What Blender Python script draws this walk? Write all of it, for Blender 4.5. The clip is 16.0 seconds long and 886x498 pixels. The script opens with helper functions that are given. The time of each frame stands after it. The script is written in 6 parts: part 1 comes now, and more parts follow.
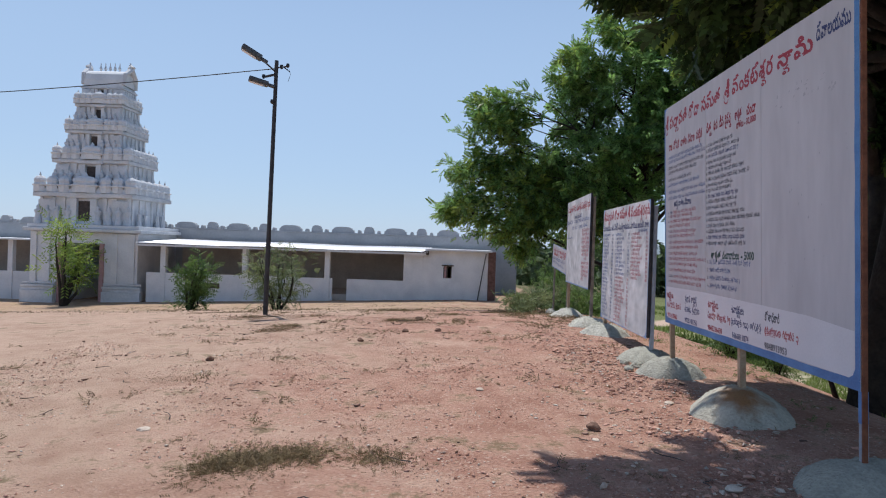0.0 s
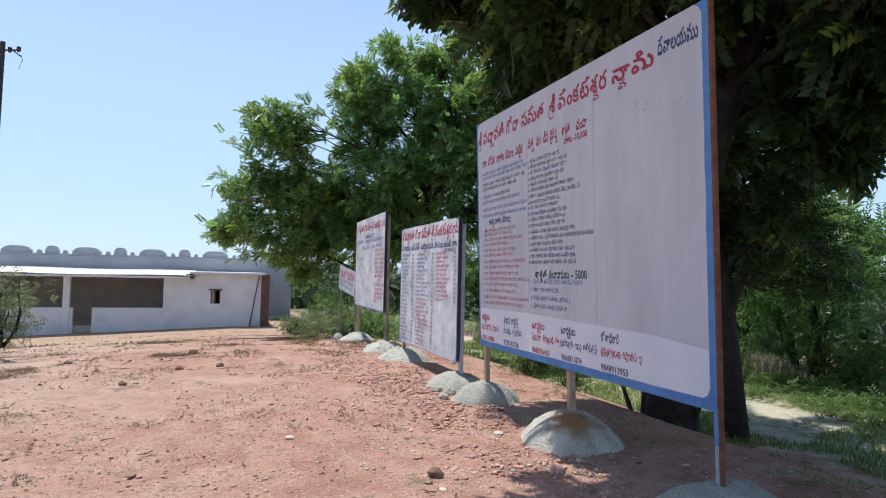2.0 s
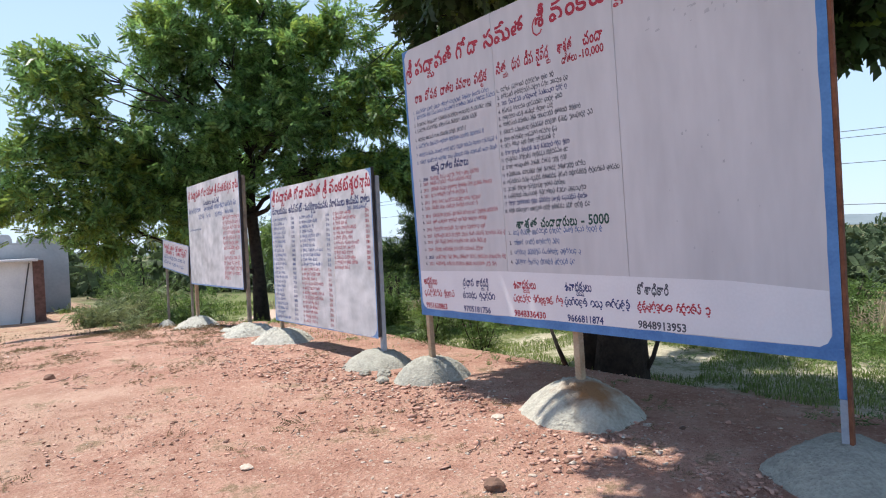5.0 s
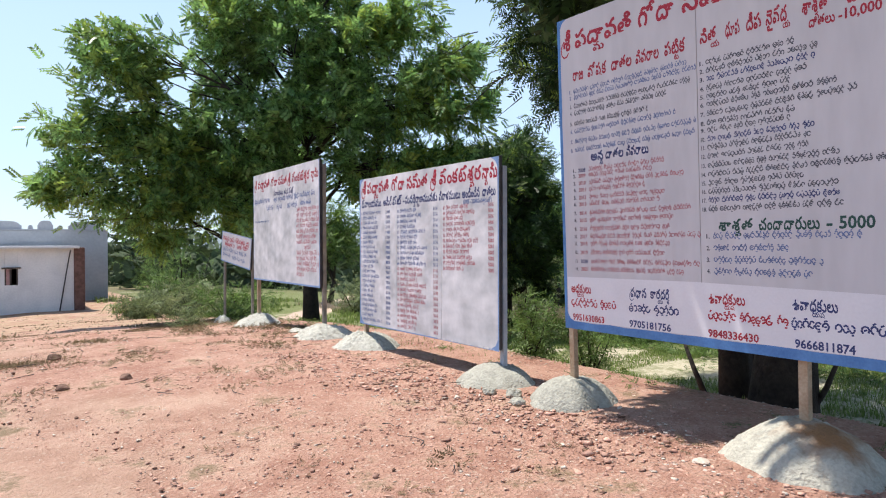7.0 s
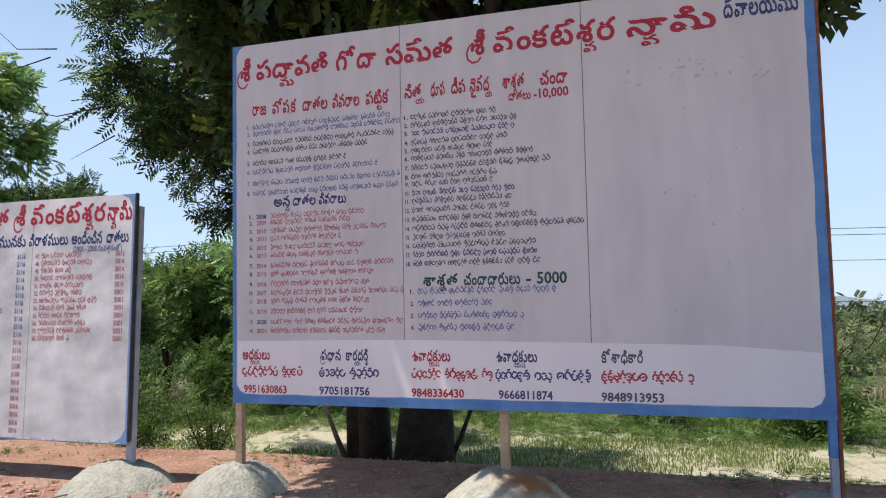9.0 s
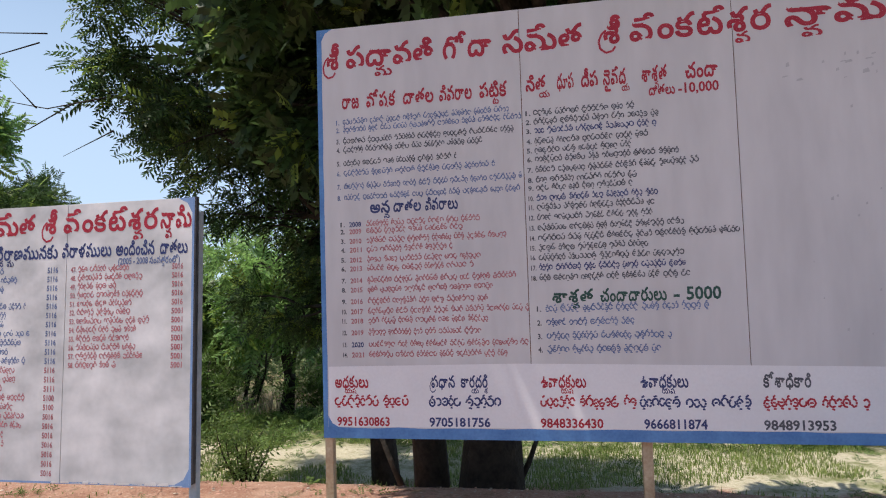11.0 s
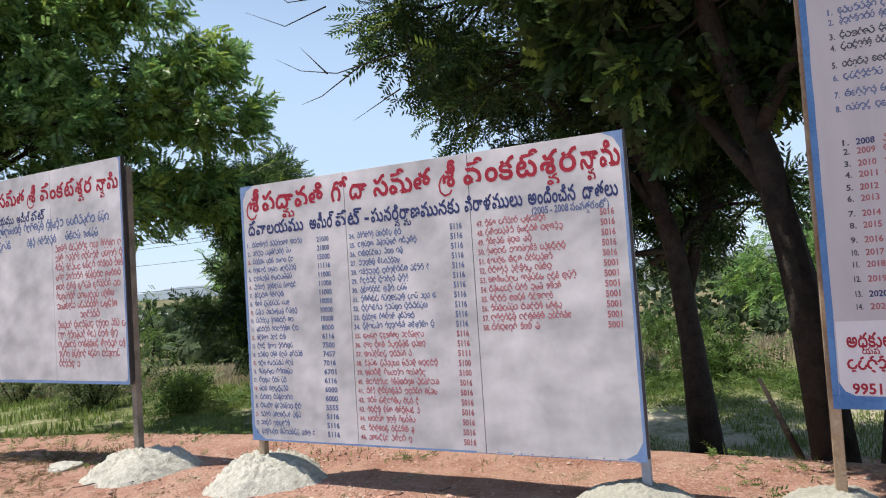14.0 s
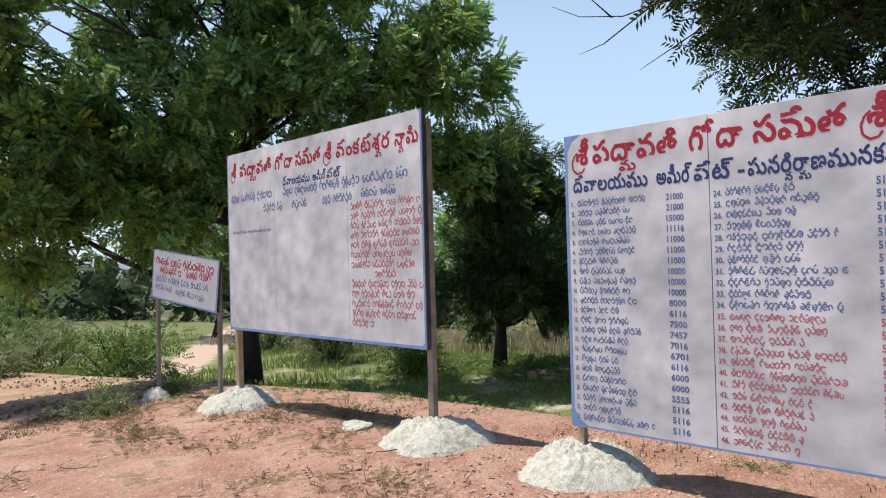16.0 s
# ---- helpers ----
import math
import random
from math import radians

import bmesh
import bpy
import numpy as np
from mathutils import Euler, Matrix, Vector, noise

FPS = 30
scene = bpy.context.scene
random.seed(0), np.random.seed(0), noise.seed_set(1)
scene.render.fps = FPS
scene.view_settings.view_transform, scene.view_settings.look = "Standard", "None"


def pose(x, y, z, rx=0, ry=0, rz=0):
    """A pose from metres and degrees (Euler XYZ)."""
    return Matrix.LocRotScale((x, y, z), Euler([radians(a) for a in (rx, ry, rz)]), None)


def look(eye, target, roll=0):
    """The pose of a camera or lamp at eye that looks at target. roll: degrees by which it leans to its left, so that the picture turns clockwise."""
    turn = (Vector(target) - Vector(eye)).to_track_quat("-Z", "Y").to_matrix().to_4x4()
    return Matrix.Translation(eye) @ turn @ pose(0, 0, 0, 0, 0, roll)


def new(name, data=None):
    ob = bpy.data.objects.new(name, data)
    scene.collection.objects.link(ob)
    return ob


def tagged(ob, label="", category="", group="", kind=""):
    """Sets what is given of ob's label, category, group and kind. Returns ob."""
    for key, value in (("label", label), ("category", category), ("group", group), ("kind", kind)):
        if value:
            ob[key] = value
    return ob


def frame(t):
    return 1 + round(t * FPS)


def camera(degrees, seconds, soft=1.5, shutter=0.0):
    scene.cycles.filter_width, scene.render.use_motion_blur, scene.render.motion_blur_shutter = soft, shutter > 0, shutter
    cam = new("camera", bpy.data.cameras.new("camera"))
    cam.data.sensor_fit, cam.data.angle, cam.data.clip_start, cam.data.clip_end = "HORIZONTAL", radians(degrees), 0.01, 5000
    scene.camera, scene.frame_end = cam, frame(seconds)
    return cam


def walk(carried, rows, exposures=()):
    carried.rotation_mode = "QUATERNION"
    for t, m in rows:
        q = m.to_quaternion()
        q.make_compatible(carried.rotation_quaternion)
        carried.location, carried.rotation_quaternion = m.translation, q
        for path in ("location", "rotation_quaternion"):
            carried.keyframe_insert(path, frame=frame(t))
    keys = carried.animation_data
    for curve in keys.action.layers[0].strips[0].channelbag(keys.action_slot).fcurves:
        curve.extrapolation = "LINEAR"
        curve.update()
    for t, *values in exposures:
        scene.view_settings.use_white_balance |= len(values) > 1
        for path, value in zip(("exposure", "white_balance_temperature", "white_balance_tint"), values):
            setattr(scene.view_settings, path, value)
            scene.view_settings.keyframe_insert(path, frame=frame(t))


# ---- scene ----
import collections

cam = camera(68.7, 16.0, 1.1)
PATH = [
    (0, (-2.474, -7.66, 1.418), (-2.517, -5.66, 1.41), 1.9),
    (0.5, (-2.523, -7.47, 1.421), (-2.119, -5.513, 1.497), 0.5),
    (0.7, (-2.578, -7.436, 1.439), (-2.008, -5.521, 1.52), -1.0),
    (1, (-2.637, -7.343, 1.429), (-1.98, -5.454, 1.485), 1.2),
    (1.5, (-2.65, -7.045, 1.429), (-2.103, -5.125, 1.549), 1.1),
    (2, (-2.807, -6.796, 1.398), (-2.157, -4.907, 1.477), 1.3),
    (2.5, (-2.963, -6.509, 1.425), (-2.333, -4.611, 1.468), 2.7),
    (3, (-3.065, -6.133, 1.36), (-2.439, -4.234, 1.397), -0.5),
    (3.5, (-3.285, -5.91, 1.351), (-2.331, -4.152, 1.332), 1.2),
    (6, (-3.727, -4.442, 1.331), (-2.418, -2.93, 1.304), -1.9),
    (6.5, (-3.854, -4.147, 1.374), (-2.473, -2.704, 1.277), 0.1),
    (7, (-3.905, -3.746, 1.313), (-2.744, -2.117, 1.296), -0.2),
    (7.5, (-4.082, -3.418, 1.325), (-2.623, -2.05, 1.352), -0.4),
    (8, (-3.931, -3.052, 1.261), (-2.28, -1.929, 1.37), -3.2),
    (8.5, (-3.978, -2.816, 1.216), (-2.109, -2.138, 1.437), 1.1),
    (10.8, (-3.794, -1.551, 1.319), (-1.824, -1.234, 1.46), -3.0),
    (11, (-3.752, -1.447, 1.355), (-1.795, -1.082, 1.546), -1.3),
    (11.5, (-3.831, -1.075, 1.369), (-1.888, -0.639, 1.561), 2.3),
    (12, (-3.862, -0.811, 1.368), (-1.947, -0.254, 1.525), 3.0),
    (12.5, (-3.726, -0.51, 1.371), (-1.862, 0.195, 1.545), -3.0),
    (13, (-3.772, -0.198, 1.37), (-1.909, 0.519, 1.492), -1.9),
    (13.5, (-3.718, 0.061, 1.375), (-1.886, 0.864, 1.392), 0.1),
    (14, (-3.635, 0.339, 1.38), (-1.82, 1.175, 1.465), -3.8),
    (14.5, (-3.564, 0.614, 1.377), (-1.827, 1.605, 1.388), -0.7),
    (15, (-3.587, 0.9, 1.372), (-1.845, 1.881, 1.412), -2.9),
    (15.2, (-3.579, 1.02, 1.371), (-1.872, 2.061, 1.4), -2.6),
    (15.5, (-3.563, 1.189, 1.384), (-1.943, 2.358, 1.483), -5.1),
    (16, (-3.566, 1.494, 1.374), (-2.07, 2.82, 1.404), -1.5),
]
walk(cam, [(t, look(e, g, r)) for t, e, g, r in PATH],
     [(0.0, -0.04, 6300, 10), (0.5, 0.16, 6350, 10), (1.0, 0.31, 6500, 10), (1.5, 0.36, 6250, 10), (3.5, 0.43, 6450, 10), (6.0, 0.68, 6600, 10), (7.0, 0.68, 6650, 10), (7.5, 0.4, 6800, 10), (8.0, 0.46, 6800, 10),
      (8.5, 0.44, 6750, 10), (11.0, 0.42, 6950, 10), (12.5, 0.52, 6950, 10), (14.5, 0.44, 6800, 10), (16.0, 0.44, 6800, 10)])

# world and sun: a high midday sun over the temple, clear hazy sky
SUN_WAY = Vector((-0.17, 0.36, 1.0)).normalized()
world = bpy.data.worlds.new("sky")
scene.world = world
world.use_nodes = True
wn = world.node_tree.nodes
sky = wn.new("ShaderNodeTexSky")
sky.sky_type = "NISHITA"
sky.sun_disc = False
sky.sun_elevation = math.asin(SUN_WAY.z)
sky.sun_rotation = math.atan2(SUN_WAY.x, SUN_WAY.y)
sky.air_density = 1.0
sky.dust_density = 0.3
sky.ozone_density = 2.0
wn["Background"].inputs["Strength"].default_value = 0.118
# summer haze pales the clear sky towards the horizon
haze = wn.new("ShaderNodeMix")
haze.data_type = "RGBA"
haze.inputs[7].default_value = (3.85, 5.2, 7.2, 1)
up, rise, deep = wn.new("ShaderNodeTexCoord"), wn.new("ShaderNodeSeparateXYZ"), wn.new("ShaderNodeMapRange")
deep.interpolation_type = "SMOOTHSTEP"
deep.inputs["From Min"].default_value, deep.inputs["From Max"].default_value = 0.2, 0.68
deep.inputs["To Min"].default_value, deep.inputs["To Max"].default_value = 0.75, 0.0
world.node_tree.links.new(up.outputs["Generated"], rise.inputs[0])
world.node_tree.links.new(rise.outputs["Z"], deep.inputs["Value"])
world.node_tree.links.new(deep.outputs["Result"], haze.inputs[0])
world.node_tree.links.new(sky.outputs["Color"], haze.inputs[6])
world.node_tree.links.new(haze.outputs[2], wn["Background"].inputs["Color"])
sun = new("sun", bpy.data.lights.new("sun", "SUN"))
sun.data.energy = 4.0
sun.data.angle = radians(0.53)
sun.data.color = (1.0, 0.965, 0.91)
sun.matrix_world = look(SUN_WAY * 60, (0, 0, 0))


# ---- materials ----
def material(name, dark, light, scale=8.0, rough=0.8, bump=0.2, fine=60.0, metal=0.0, island=0.0, spec=0.4, coords="Object", thin=0.0, fine_mix=0.35, bump_dist=0.02, stretch=None, stain=None):
    """A two-scale procedural surface between two colours, with fine relief."""
    m = bpy.data.materials.new(name)
    m.use_nodes = True
    n, l = m.node_tree.nodes, m.node_tree.links
    b = n["Principled BSDF"]
    tc = n.new("ShaderNodeTexCoord")
    big, small = n.new("ShaderNodeTexNoise"), n.new("ShaderNodeTexNoise")
    big.inputs["Scale"].default_value, big.inputs["Detail"].default_value = scale, 6
    small.inputs["Scale"].default_value, small.inputs["Detail"].default_value = fine, 4
    src = tc.outputs[coords]
    if stretch:
        mp = n.new("ShaderNodeMapping")
        mp.inputs["Scale"].default_value = stretch
        l.new(src, mp.inputs["Vector"])
        src = mp.outputs["Vector"]
    for t in (big, small):
        l.new(src, t.inputs["Vector"])
    mixf = n.new("ShaderNodeMix")
    mixf.inputs[0].default_value = fine_mix
    l.new(big.outputs["Fac"], mixf.inputs[2])
    l.new(small.outputs["Fac"], mixf.inputs[3])
    ramp = n.new("ShaderNodeValToRGB")
    ramp.color_ramp.elements[0].position, ramp.color_ramp.elements[1].position = 0.34, 0.66
    ramp.color_ramp.elements[0].color, ramp.color_ramp.elements[1].color = (*dark, 1), (*light, 1)
    l.new(mixf.outputs[0], ramp.inputs["Fac"])
    out = ramp.outputs["Color"]
    if stain:
        # rust washed down from the post on one flank
        colour, way, wide = stain
        mr2, m2, mx = n.new("ShaderNodeMapRange"), n.new("ShaderNodeMath"), n.new("ShaderNodeMix")
        dist = n.new("ShaderNodeVectorMath")
        dist.operation = "DISTANCE"
        dist.inputs[1].default_value = way
        l.new(tc.outputs["Object"], dist.inputs[0])
        m2.operation = "MULTIPLY_ADD"
        l.new(big.outputs["Fac"], m2.inputs[0])
        m2.inputs[1].default_value = 0.35
        l.new(dist.outputs["Value"], m2.inputs[2])
        mr2.inputs["From Min"].default_value, mr2.inputs["From Max"].default_value = wide + 0.28, wide + 0.1
        l.new(m2.outputs[0], mr2.inputs["Value"])
        mx.data_type = "RGBA"
        l.new(mr2.outputs["Result"], mx.inputs[0])
        l.new(out, mx.inputs[6])
        mx.inputs[7].default_value = (*colour, 1)
        out = mx.outputs[2]
    if island:
        geo, hsv, mr = n.new("ShaderNodeNewGeometry"), n.new("ShaderNodeHueSaturation"), n.new("ShaderNodeMapRange")
        mr.inputs["To Min"].default_value, mr.inputs["To Max"].default_value = 1 - island, 1 + island
        l.new(geo.outputs["Random Per Island"], mr.inputs["Value"])
        l.new(mr.outputs["Result"], hsv.inputs["Value"])
        l.new(out, hsv.inputs["Color"])
        out = hsv.outputs["Color"]
    l.new(out, b.inputs["Base Color"])
    b.inputs["Roughness"].default_value, b.inputs["Metallic"].default_value = rough, metal
    b.inputs["Specular IOR Level"].default_value = spec
    if bump:
        bp = n.new("ShaderNodeBump")
        bp.inputs["Strength"].default_value, bp.inputs["Distance"].default_value = bump, bump_dist
        l.new(mixf.outputs[0], bp.inputs["Height"])
        l.new(bp.outputs["Normal"], b.inputs["Normal"])
    if thin:
        tr, add = n.new("ShaderNodeBsdfTranslucent"), n.new("ShaderNodeMixShader")
        l.new(out, tr.inputs["Color"])
        add.inputs["Fac"].default_value = thin
        l.new(b.outputs["BSDF"], add.inputs[1])
        l.new(tr.outputs["BSDF"], add.inputs[2])
        l.new(add.outputs["Shader"], n["Material Output"].inputs["Surface"])
    return m


def ground_material():
    """Red gravelly earth on the bank, sand and grass below it, dry fields further off."""
    m = bpy.data.materials.new("red_earth")
    m.use_nodes = True
    n, l = m.node_tree.nodes, m.node_tree.links
    b = n["Principled BSDF"]
    b.inputs["Roughness"].default_value = 0.95
    b.inputs["Specular IOR Level"].default_value = 0.135
    tc, sep = n.new("ShaderNodeTexCoord"), n.new("ShaderNodeSeparateXYZ")
    l.new(tc.outputs["Object"], sep.inputs[0])

    def noise_tex(scale, detail=6, rough=0.6):
        t = n.new("ShaderNodeTexNoise")
        t.inputs["Scale"].default_value, t.inputs["Detail"].default_value, t.inputs["Roughness"].default_value = scale, detail, rough
        l.new(tc.outputs["Object"], t.inputs["Vector"])
        return t.outputs["Fac"]

    def math_node(op, a, c):
        t = n.new("ShaderNodeMath")
        t.operation = op
        for i, v in enumerate((a, c)):
            if isinstance(v, (int, float)):
                t.inputs[i].default_value = v
            else:
                l.new(v, t.inputs[i])
        return t.outputs[0]

    def span(v, lo, hi):
        t = n.new("ShaderNodeMapRange")
        t.interpolation_type = "SMOOTHSTEP"
        t.inputs["From Min"].default_value, t.inputs["From Max"].default_value = lo, hi
        l.new(v, t.inputs["Value"])
        return t.outputs["Result"]

    def mix(f, a, c):
        t = n.new("ShaderNodeMix")
        t.data_type = "RGBA"
        if isinstance(f, (int, float)):
            t.inputs[0].default_value = f
        else:
            l.new(f, t.inputs[0])
        for i, v in ((6, a), (7, c)):
            if isinstance(v, tuple):
                t.inputs[i].default_value = (*v, 1)
            else:
                l.new(v, t.inputs[i])
        return t.outputs[2]

    broad, mid, grit = noise_tex(0.35), noise_tex(2.2), noise_tex(26, 8, 0.75)
    pebble = n.new("ShaderNodeTexVoronoi")
    pebble.inputs["Scale"].default_value = 52
    l.new(tc.outputs["Object"], pebble.inputs["Vector"])
    red = mix(span(mid, 0.35, 0.68), (0.39, 0.205, 0.15), (0.57, 0.345, 0.26))
    red = mix(span(grit, 0.52, 0.75), red, (0.64, 0.42, 0.325))
    red = mix(math_node("MULTIPLY", span(pebble.outputs["Color"], 0.70, 0.95), 0.6), red, (0.66, 0.51, 0.41))
    red = mix(math_node("MULTIPLY", span(pebble.outputs["Color"], 0.3, 0.1), 0.45), red, (0.25, 0.12, 0.085))
    pale = mix(span(mid, 0.3, 0.7), (0.45, 0.30, 0.22), (0.58, 0.41, 0.31))
    west = span(math_node("ADD", math_node("MULTIPLY", sep.outputs["X"], -1.0), math_node("MULTIPLY", math_node("SUBTRACT", broad, 0.5), 9.0)), 2.0, 6.5)
    soil = mix(west, red, pale)
    grass_green = mix(span(grit, 0.3, 0.7), (0.11, 0.14, 0.045), (0.26, 0.27, 0.12))
    sand = mix(span(grit, 0.3, 0.7), (0.46, 0.40, 0.27), (0.66, 0.60, 0.46))
    tuft, wisp = noise_tex(5.5, 8, 0.7), noise_tex(1.3, 6, 0.65)
    # bare sand below the bank, greener further out and to the north
    green_x = math_node("MULTIPLY", span(sep.outputs["X"], 6.8, 9.0), 0.2)
    green_y = math_node("MULTIPLY", span(sep.outputs["Y"], 3.0, 9.0), 0.16)
    bias = math_node("ADD", math_node("ADD", math_node("MULTIPLY", wisp, 0.9), math_node("MULTIPLY", tuft, 0.45)), math_node("ADD", green_x, green_y))
    low = mix(span(bias, 0.62, 0.84), sand, grass_green)
    low = mix(math_node("MULTIPLY", span(tuft, 0.55, 0.68), 0.6), low, (0.31, 0.25, 0.14))
    low = mix(math_node("MULTIPLY", span(tuft, 0.43, 0.34), 0.55), low, (0.12, 0.13, 0.05))
    # the sandy path that leads off to the north
    way = math_node("ABSOLUTE", math_node("ADD", math_node("SUBTRACT", sep.outputs["Y"], math_node("MULTIPLY", sep.outputs["X"], 1.36)), math_node("MULTIPLY", math_node("SUBTRACT", mid, 0.5), 2.2)), 0)
    north_of = math_node("SUBTRACT", math_node("ADD", way, 0.0), 12.75)
    trod = math_node("MULTIPLY", span(math_node("ABSOLUTE", north_of, 0), 1.7, 1.0), span(sep.outputs["Y"], 14.0, 17.0))
    # the foot of the bank, with a ragged edge
    east = span(math_node("ADD", math_node("SUBTRACT", sep.outputs["X"], math_node("MULTIPLY", span(sep.outputs["Y"], 3.5, 0.5), 1.5)), math_node("ADD", math_node("MULTIPLY", math_node("SUBTRACT", mid, 0.5), 2.4), math_node("MULTIPLY", math_node("SUBTRACT", broad, 0.5), 1.5))), 2.9, 3.5)
    north = span(math_node("ADD", sep.outputs["Y"], math_node("ADD", math_node("MULTIPLY", math_node("SUBTRACT", mid, 0.5), 6.0), math_node("MULTIPLY", sep.outputs["X"], 0.35))), 10.5, 13.5)
    dry = mix(span(mid, 0.4, 0.6), (0.31, 0.22, 0.12), (0.52, 0.37, 0.25))
    col = mix(math_node("MULTIPLY", north, span(math_node("ADD", mid, math_node("MULTIPLY", grit, 0.4)), 0.55, 0.8)), soil, dry)
    # sparse dry weeds on the bank
    weeds = math_node("MULTIPLY", span(math_node("ADD", mid, math_node("MULTIPLY", grit, 0.5)), 0.80, 0.95), 0.65)
    scuff = noise_tex(0.9, 7, 0.7)
    col = mix(math_node("MULTIPLY", span(scuff, 0.5, 0.66), 0.5), col, (0.62, 0.43, 0.33))
    col = mix(math_node("MULTIPLY", span(scuff, 0.44, 0.33), 0.4), col, (0.28, 0.135, 0.095))
    col = mix(weeds, col, (0.13, 0.115, 0.05))
    col = mix(east, col, low)
    col = mix(trod, col, (0.58, 0.43, 0.33))
    field = mix(span(noise_tex(0.05), 0.42, 0.6), (0.10, 0.115, 0.05), (0.23, 0.19, 0.11))
    away = span(math_node("MAXIMUM", math_node("ABSOLUTE", sep.outputs["X"], 0), math_node("ABSOLUTE", sep.outputs["Y"], 0)), 34, 55)
    col = mix(away, col, field)
    l.new(col, b.inputs["Base Color"])
    bp = n.new("ShaderNodeBump")
    bp.inputs["Strength"].default_value, bp.inputs["Distance"].default_value = 0.8, 0.04
    l.new(math_node("ADD", grit, math_node("MULTIPLY", pebble.outputs["Distance"], 0.5)), bp.inputs["Height"])
    l.new(bp.outputs["Normal"], b.inputs["Normal"])
    return m


EARTH = ground_material()
BOARD_WHITE = material("weathered_white_sheet", (0.52, 0.51, 0.535), (0.645, 0.63, 0.655), 2.2, 0.55, 0.12, 11.0, stretch=(1, 0.22, 1))
BOARD_GREY = material("stained_white_sheet", (0.40, 0.41, 0.425), (0.79, 0.78, 0.80), 1.7, 0.6, 0.12, 7.0)
SHEET_BACK = material("rusty_sheet_back", (0.16, 0.10, 0.08), (0.34, 0.27, 0.24), 5, 0.7, 0.2)
FRESH_WHITE = material("fresh_white_strip", (0.71, 0.70, 0.74), (0.79, 0.78, 0.82), 2.5, 0.5, 0.1)
BLUE = material("blue_enamel", (0.055, 0.17, 0.42), (0.11, 0.28, 0.58), 6, 0.45, 0.15)
PALE_BLUE = material("pale_blue_enamel", (0.14, 0.25, 0.48), (0.24, 0.36, 0.60), 6, 0.5, 0.15)
DARK_EDGE = material("dark_angle_iron", (0.02, 0.02, 0.026), (0.06, 0.055, 0.06), 9, 0.6, 0.2)
RUST = material("rusted_iron", (0.12, 0.038, 0.02), (0.26, 0.10, 0.05), 12, 0.75, 0.3)
POST = material("rusty_cream_post", (0.30, 0.19, 0.11), (0.52, 0.42, 0.30), 7, 0.65, 0.25)
POST_GREY = material("grey_steel_post", (0.13, 0.115, 0.10), (0.32, 0.28, 0.23), 7, 0.6, 0.25)
POST_BLUEGREY = material("pale_blue_post", (0.27, 0.31, 0.38), (0.42, 0.45, 0.50), 9, 0.6, 0.2)
RED_PAINT = material("red_lettering", (0.36, 0.012, 0.035), (0.46, 0.03, 0.055), 14, 0.5, 0.0)
PINK_PAINT = material("faded_red_lettering", (0.40, 0.11, 0.14), (0.52, 0.21, 0.23), 10, 0.5, 0.0)
NAVY_PAINT = material("navy_lettering", (0.022, 0.03, 0.13), (0.05, 0.075, 0.22), 12, 0.5, 0.0)
BLUE_PAINT = material("blue_lettering", (0.08, 0.12, 0.27), (0.17, 0.23, 0.42), 10, 0.5, 0.0)
DARK_PAINT = material("black_lettering", (0.05, 0.055, 0.075), (0.12, 0.125, 0.16), 10, 0.5, 0.0)
SMUDGE = material("rubbed_paint", (0.40, 0.40, 0.43), (0.50, 0.49, 0.52), 14, 0.6, 0.0)
GREEN_PAINT = material("green_lettering", (0.012, 0.06, 0.05), (0.03, 0.10, 0.085), 12, 0.5, 0.0)
CEMENT = material("whitewashed_cement", (0.33, 0.315, 0.26), (0.64, 0.62, 0.545), 26, 0.95, 0.9, 95, bump_dist=0.025, fine_mix=0.45)
GREY_CEMENT = material("grey_cement", (0.27, 0.26, 0.22), (0.46, 0.44, 0.37), 7, 0.95, 0.9, 45, bump_dist=0.035, fine_mix=0.5)
RUSTY_CEMENT = material("rust_stained_cement", (0.33, 0.31, 0.26), (0.56, 0.53, 0.44), 7, 0.95, 0.9, 45, bump_dist=0.035, fine_mix=0.5, stain=((0.30, 0.15, 0.065), (-0.07, -0.16, 0.28), 0.17))
BARK = material("dark_bark", (0.017, 0.014, 0.012), (0.055, 0.043, 0.034), 9, 0.9, 0.9, 34, bump_dist=0.04)
LEAF = material("neem_leaf", (0.11, 0.22, 0.065), (0.28, 0.45, 0.14), 0.7, 0.38, 0.0, 3.0, island=0.55, thin=0.48)
# neem leaf again, with the deep shade within the crowns put into its colour
LEAF_SHADED = material("shaded_neem_leaf", (0.03, 0.065, 0.02), (0.085, 0.145, 0.045), 0.7, 0.45, 0.0, 3.0, island=0.5, thin=0.38)
LEAF_YOUNG = material("young_leaf", (0.17, 0.27, 0.05), (0.33, 0.43, 0.10), 0.8, 0.5, 0.0, 3.0, island=0.4, thin=0.5)
LEAF_SHRUB = material("shrub_leaf", (0.075, 0.14, 0.03), (0.175, 0.265, 0.075), 0.9, 0.55, 0.0, 4.0, island=0.45, thin=0.4)
LEAF_GREY = material("dusty_shrub_leaf", (0.13, 0.175, 0.07), (0.26, 0.30, 0.145), 0.9, 0.65, 0.0, 4.0, island=0.4, thin=0.35)
DRY = material("dry_grass", (0.29, 0.23, 0.15), (0.45, 0.37, 0.26), 0.8, 0.8, 0.0, 4.0, island=0.35, thin=0.3)
GREEN_BLADE = material("green_grass", (0.13, 0.20, 0.04), (0.27, 0.33, 0.10), 0.8, 0.65, 0.0, 4.0, island=0.4, thin=0.4)
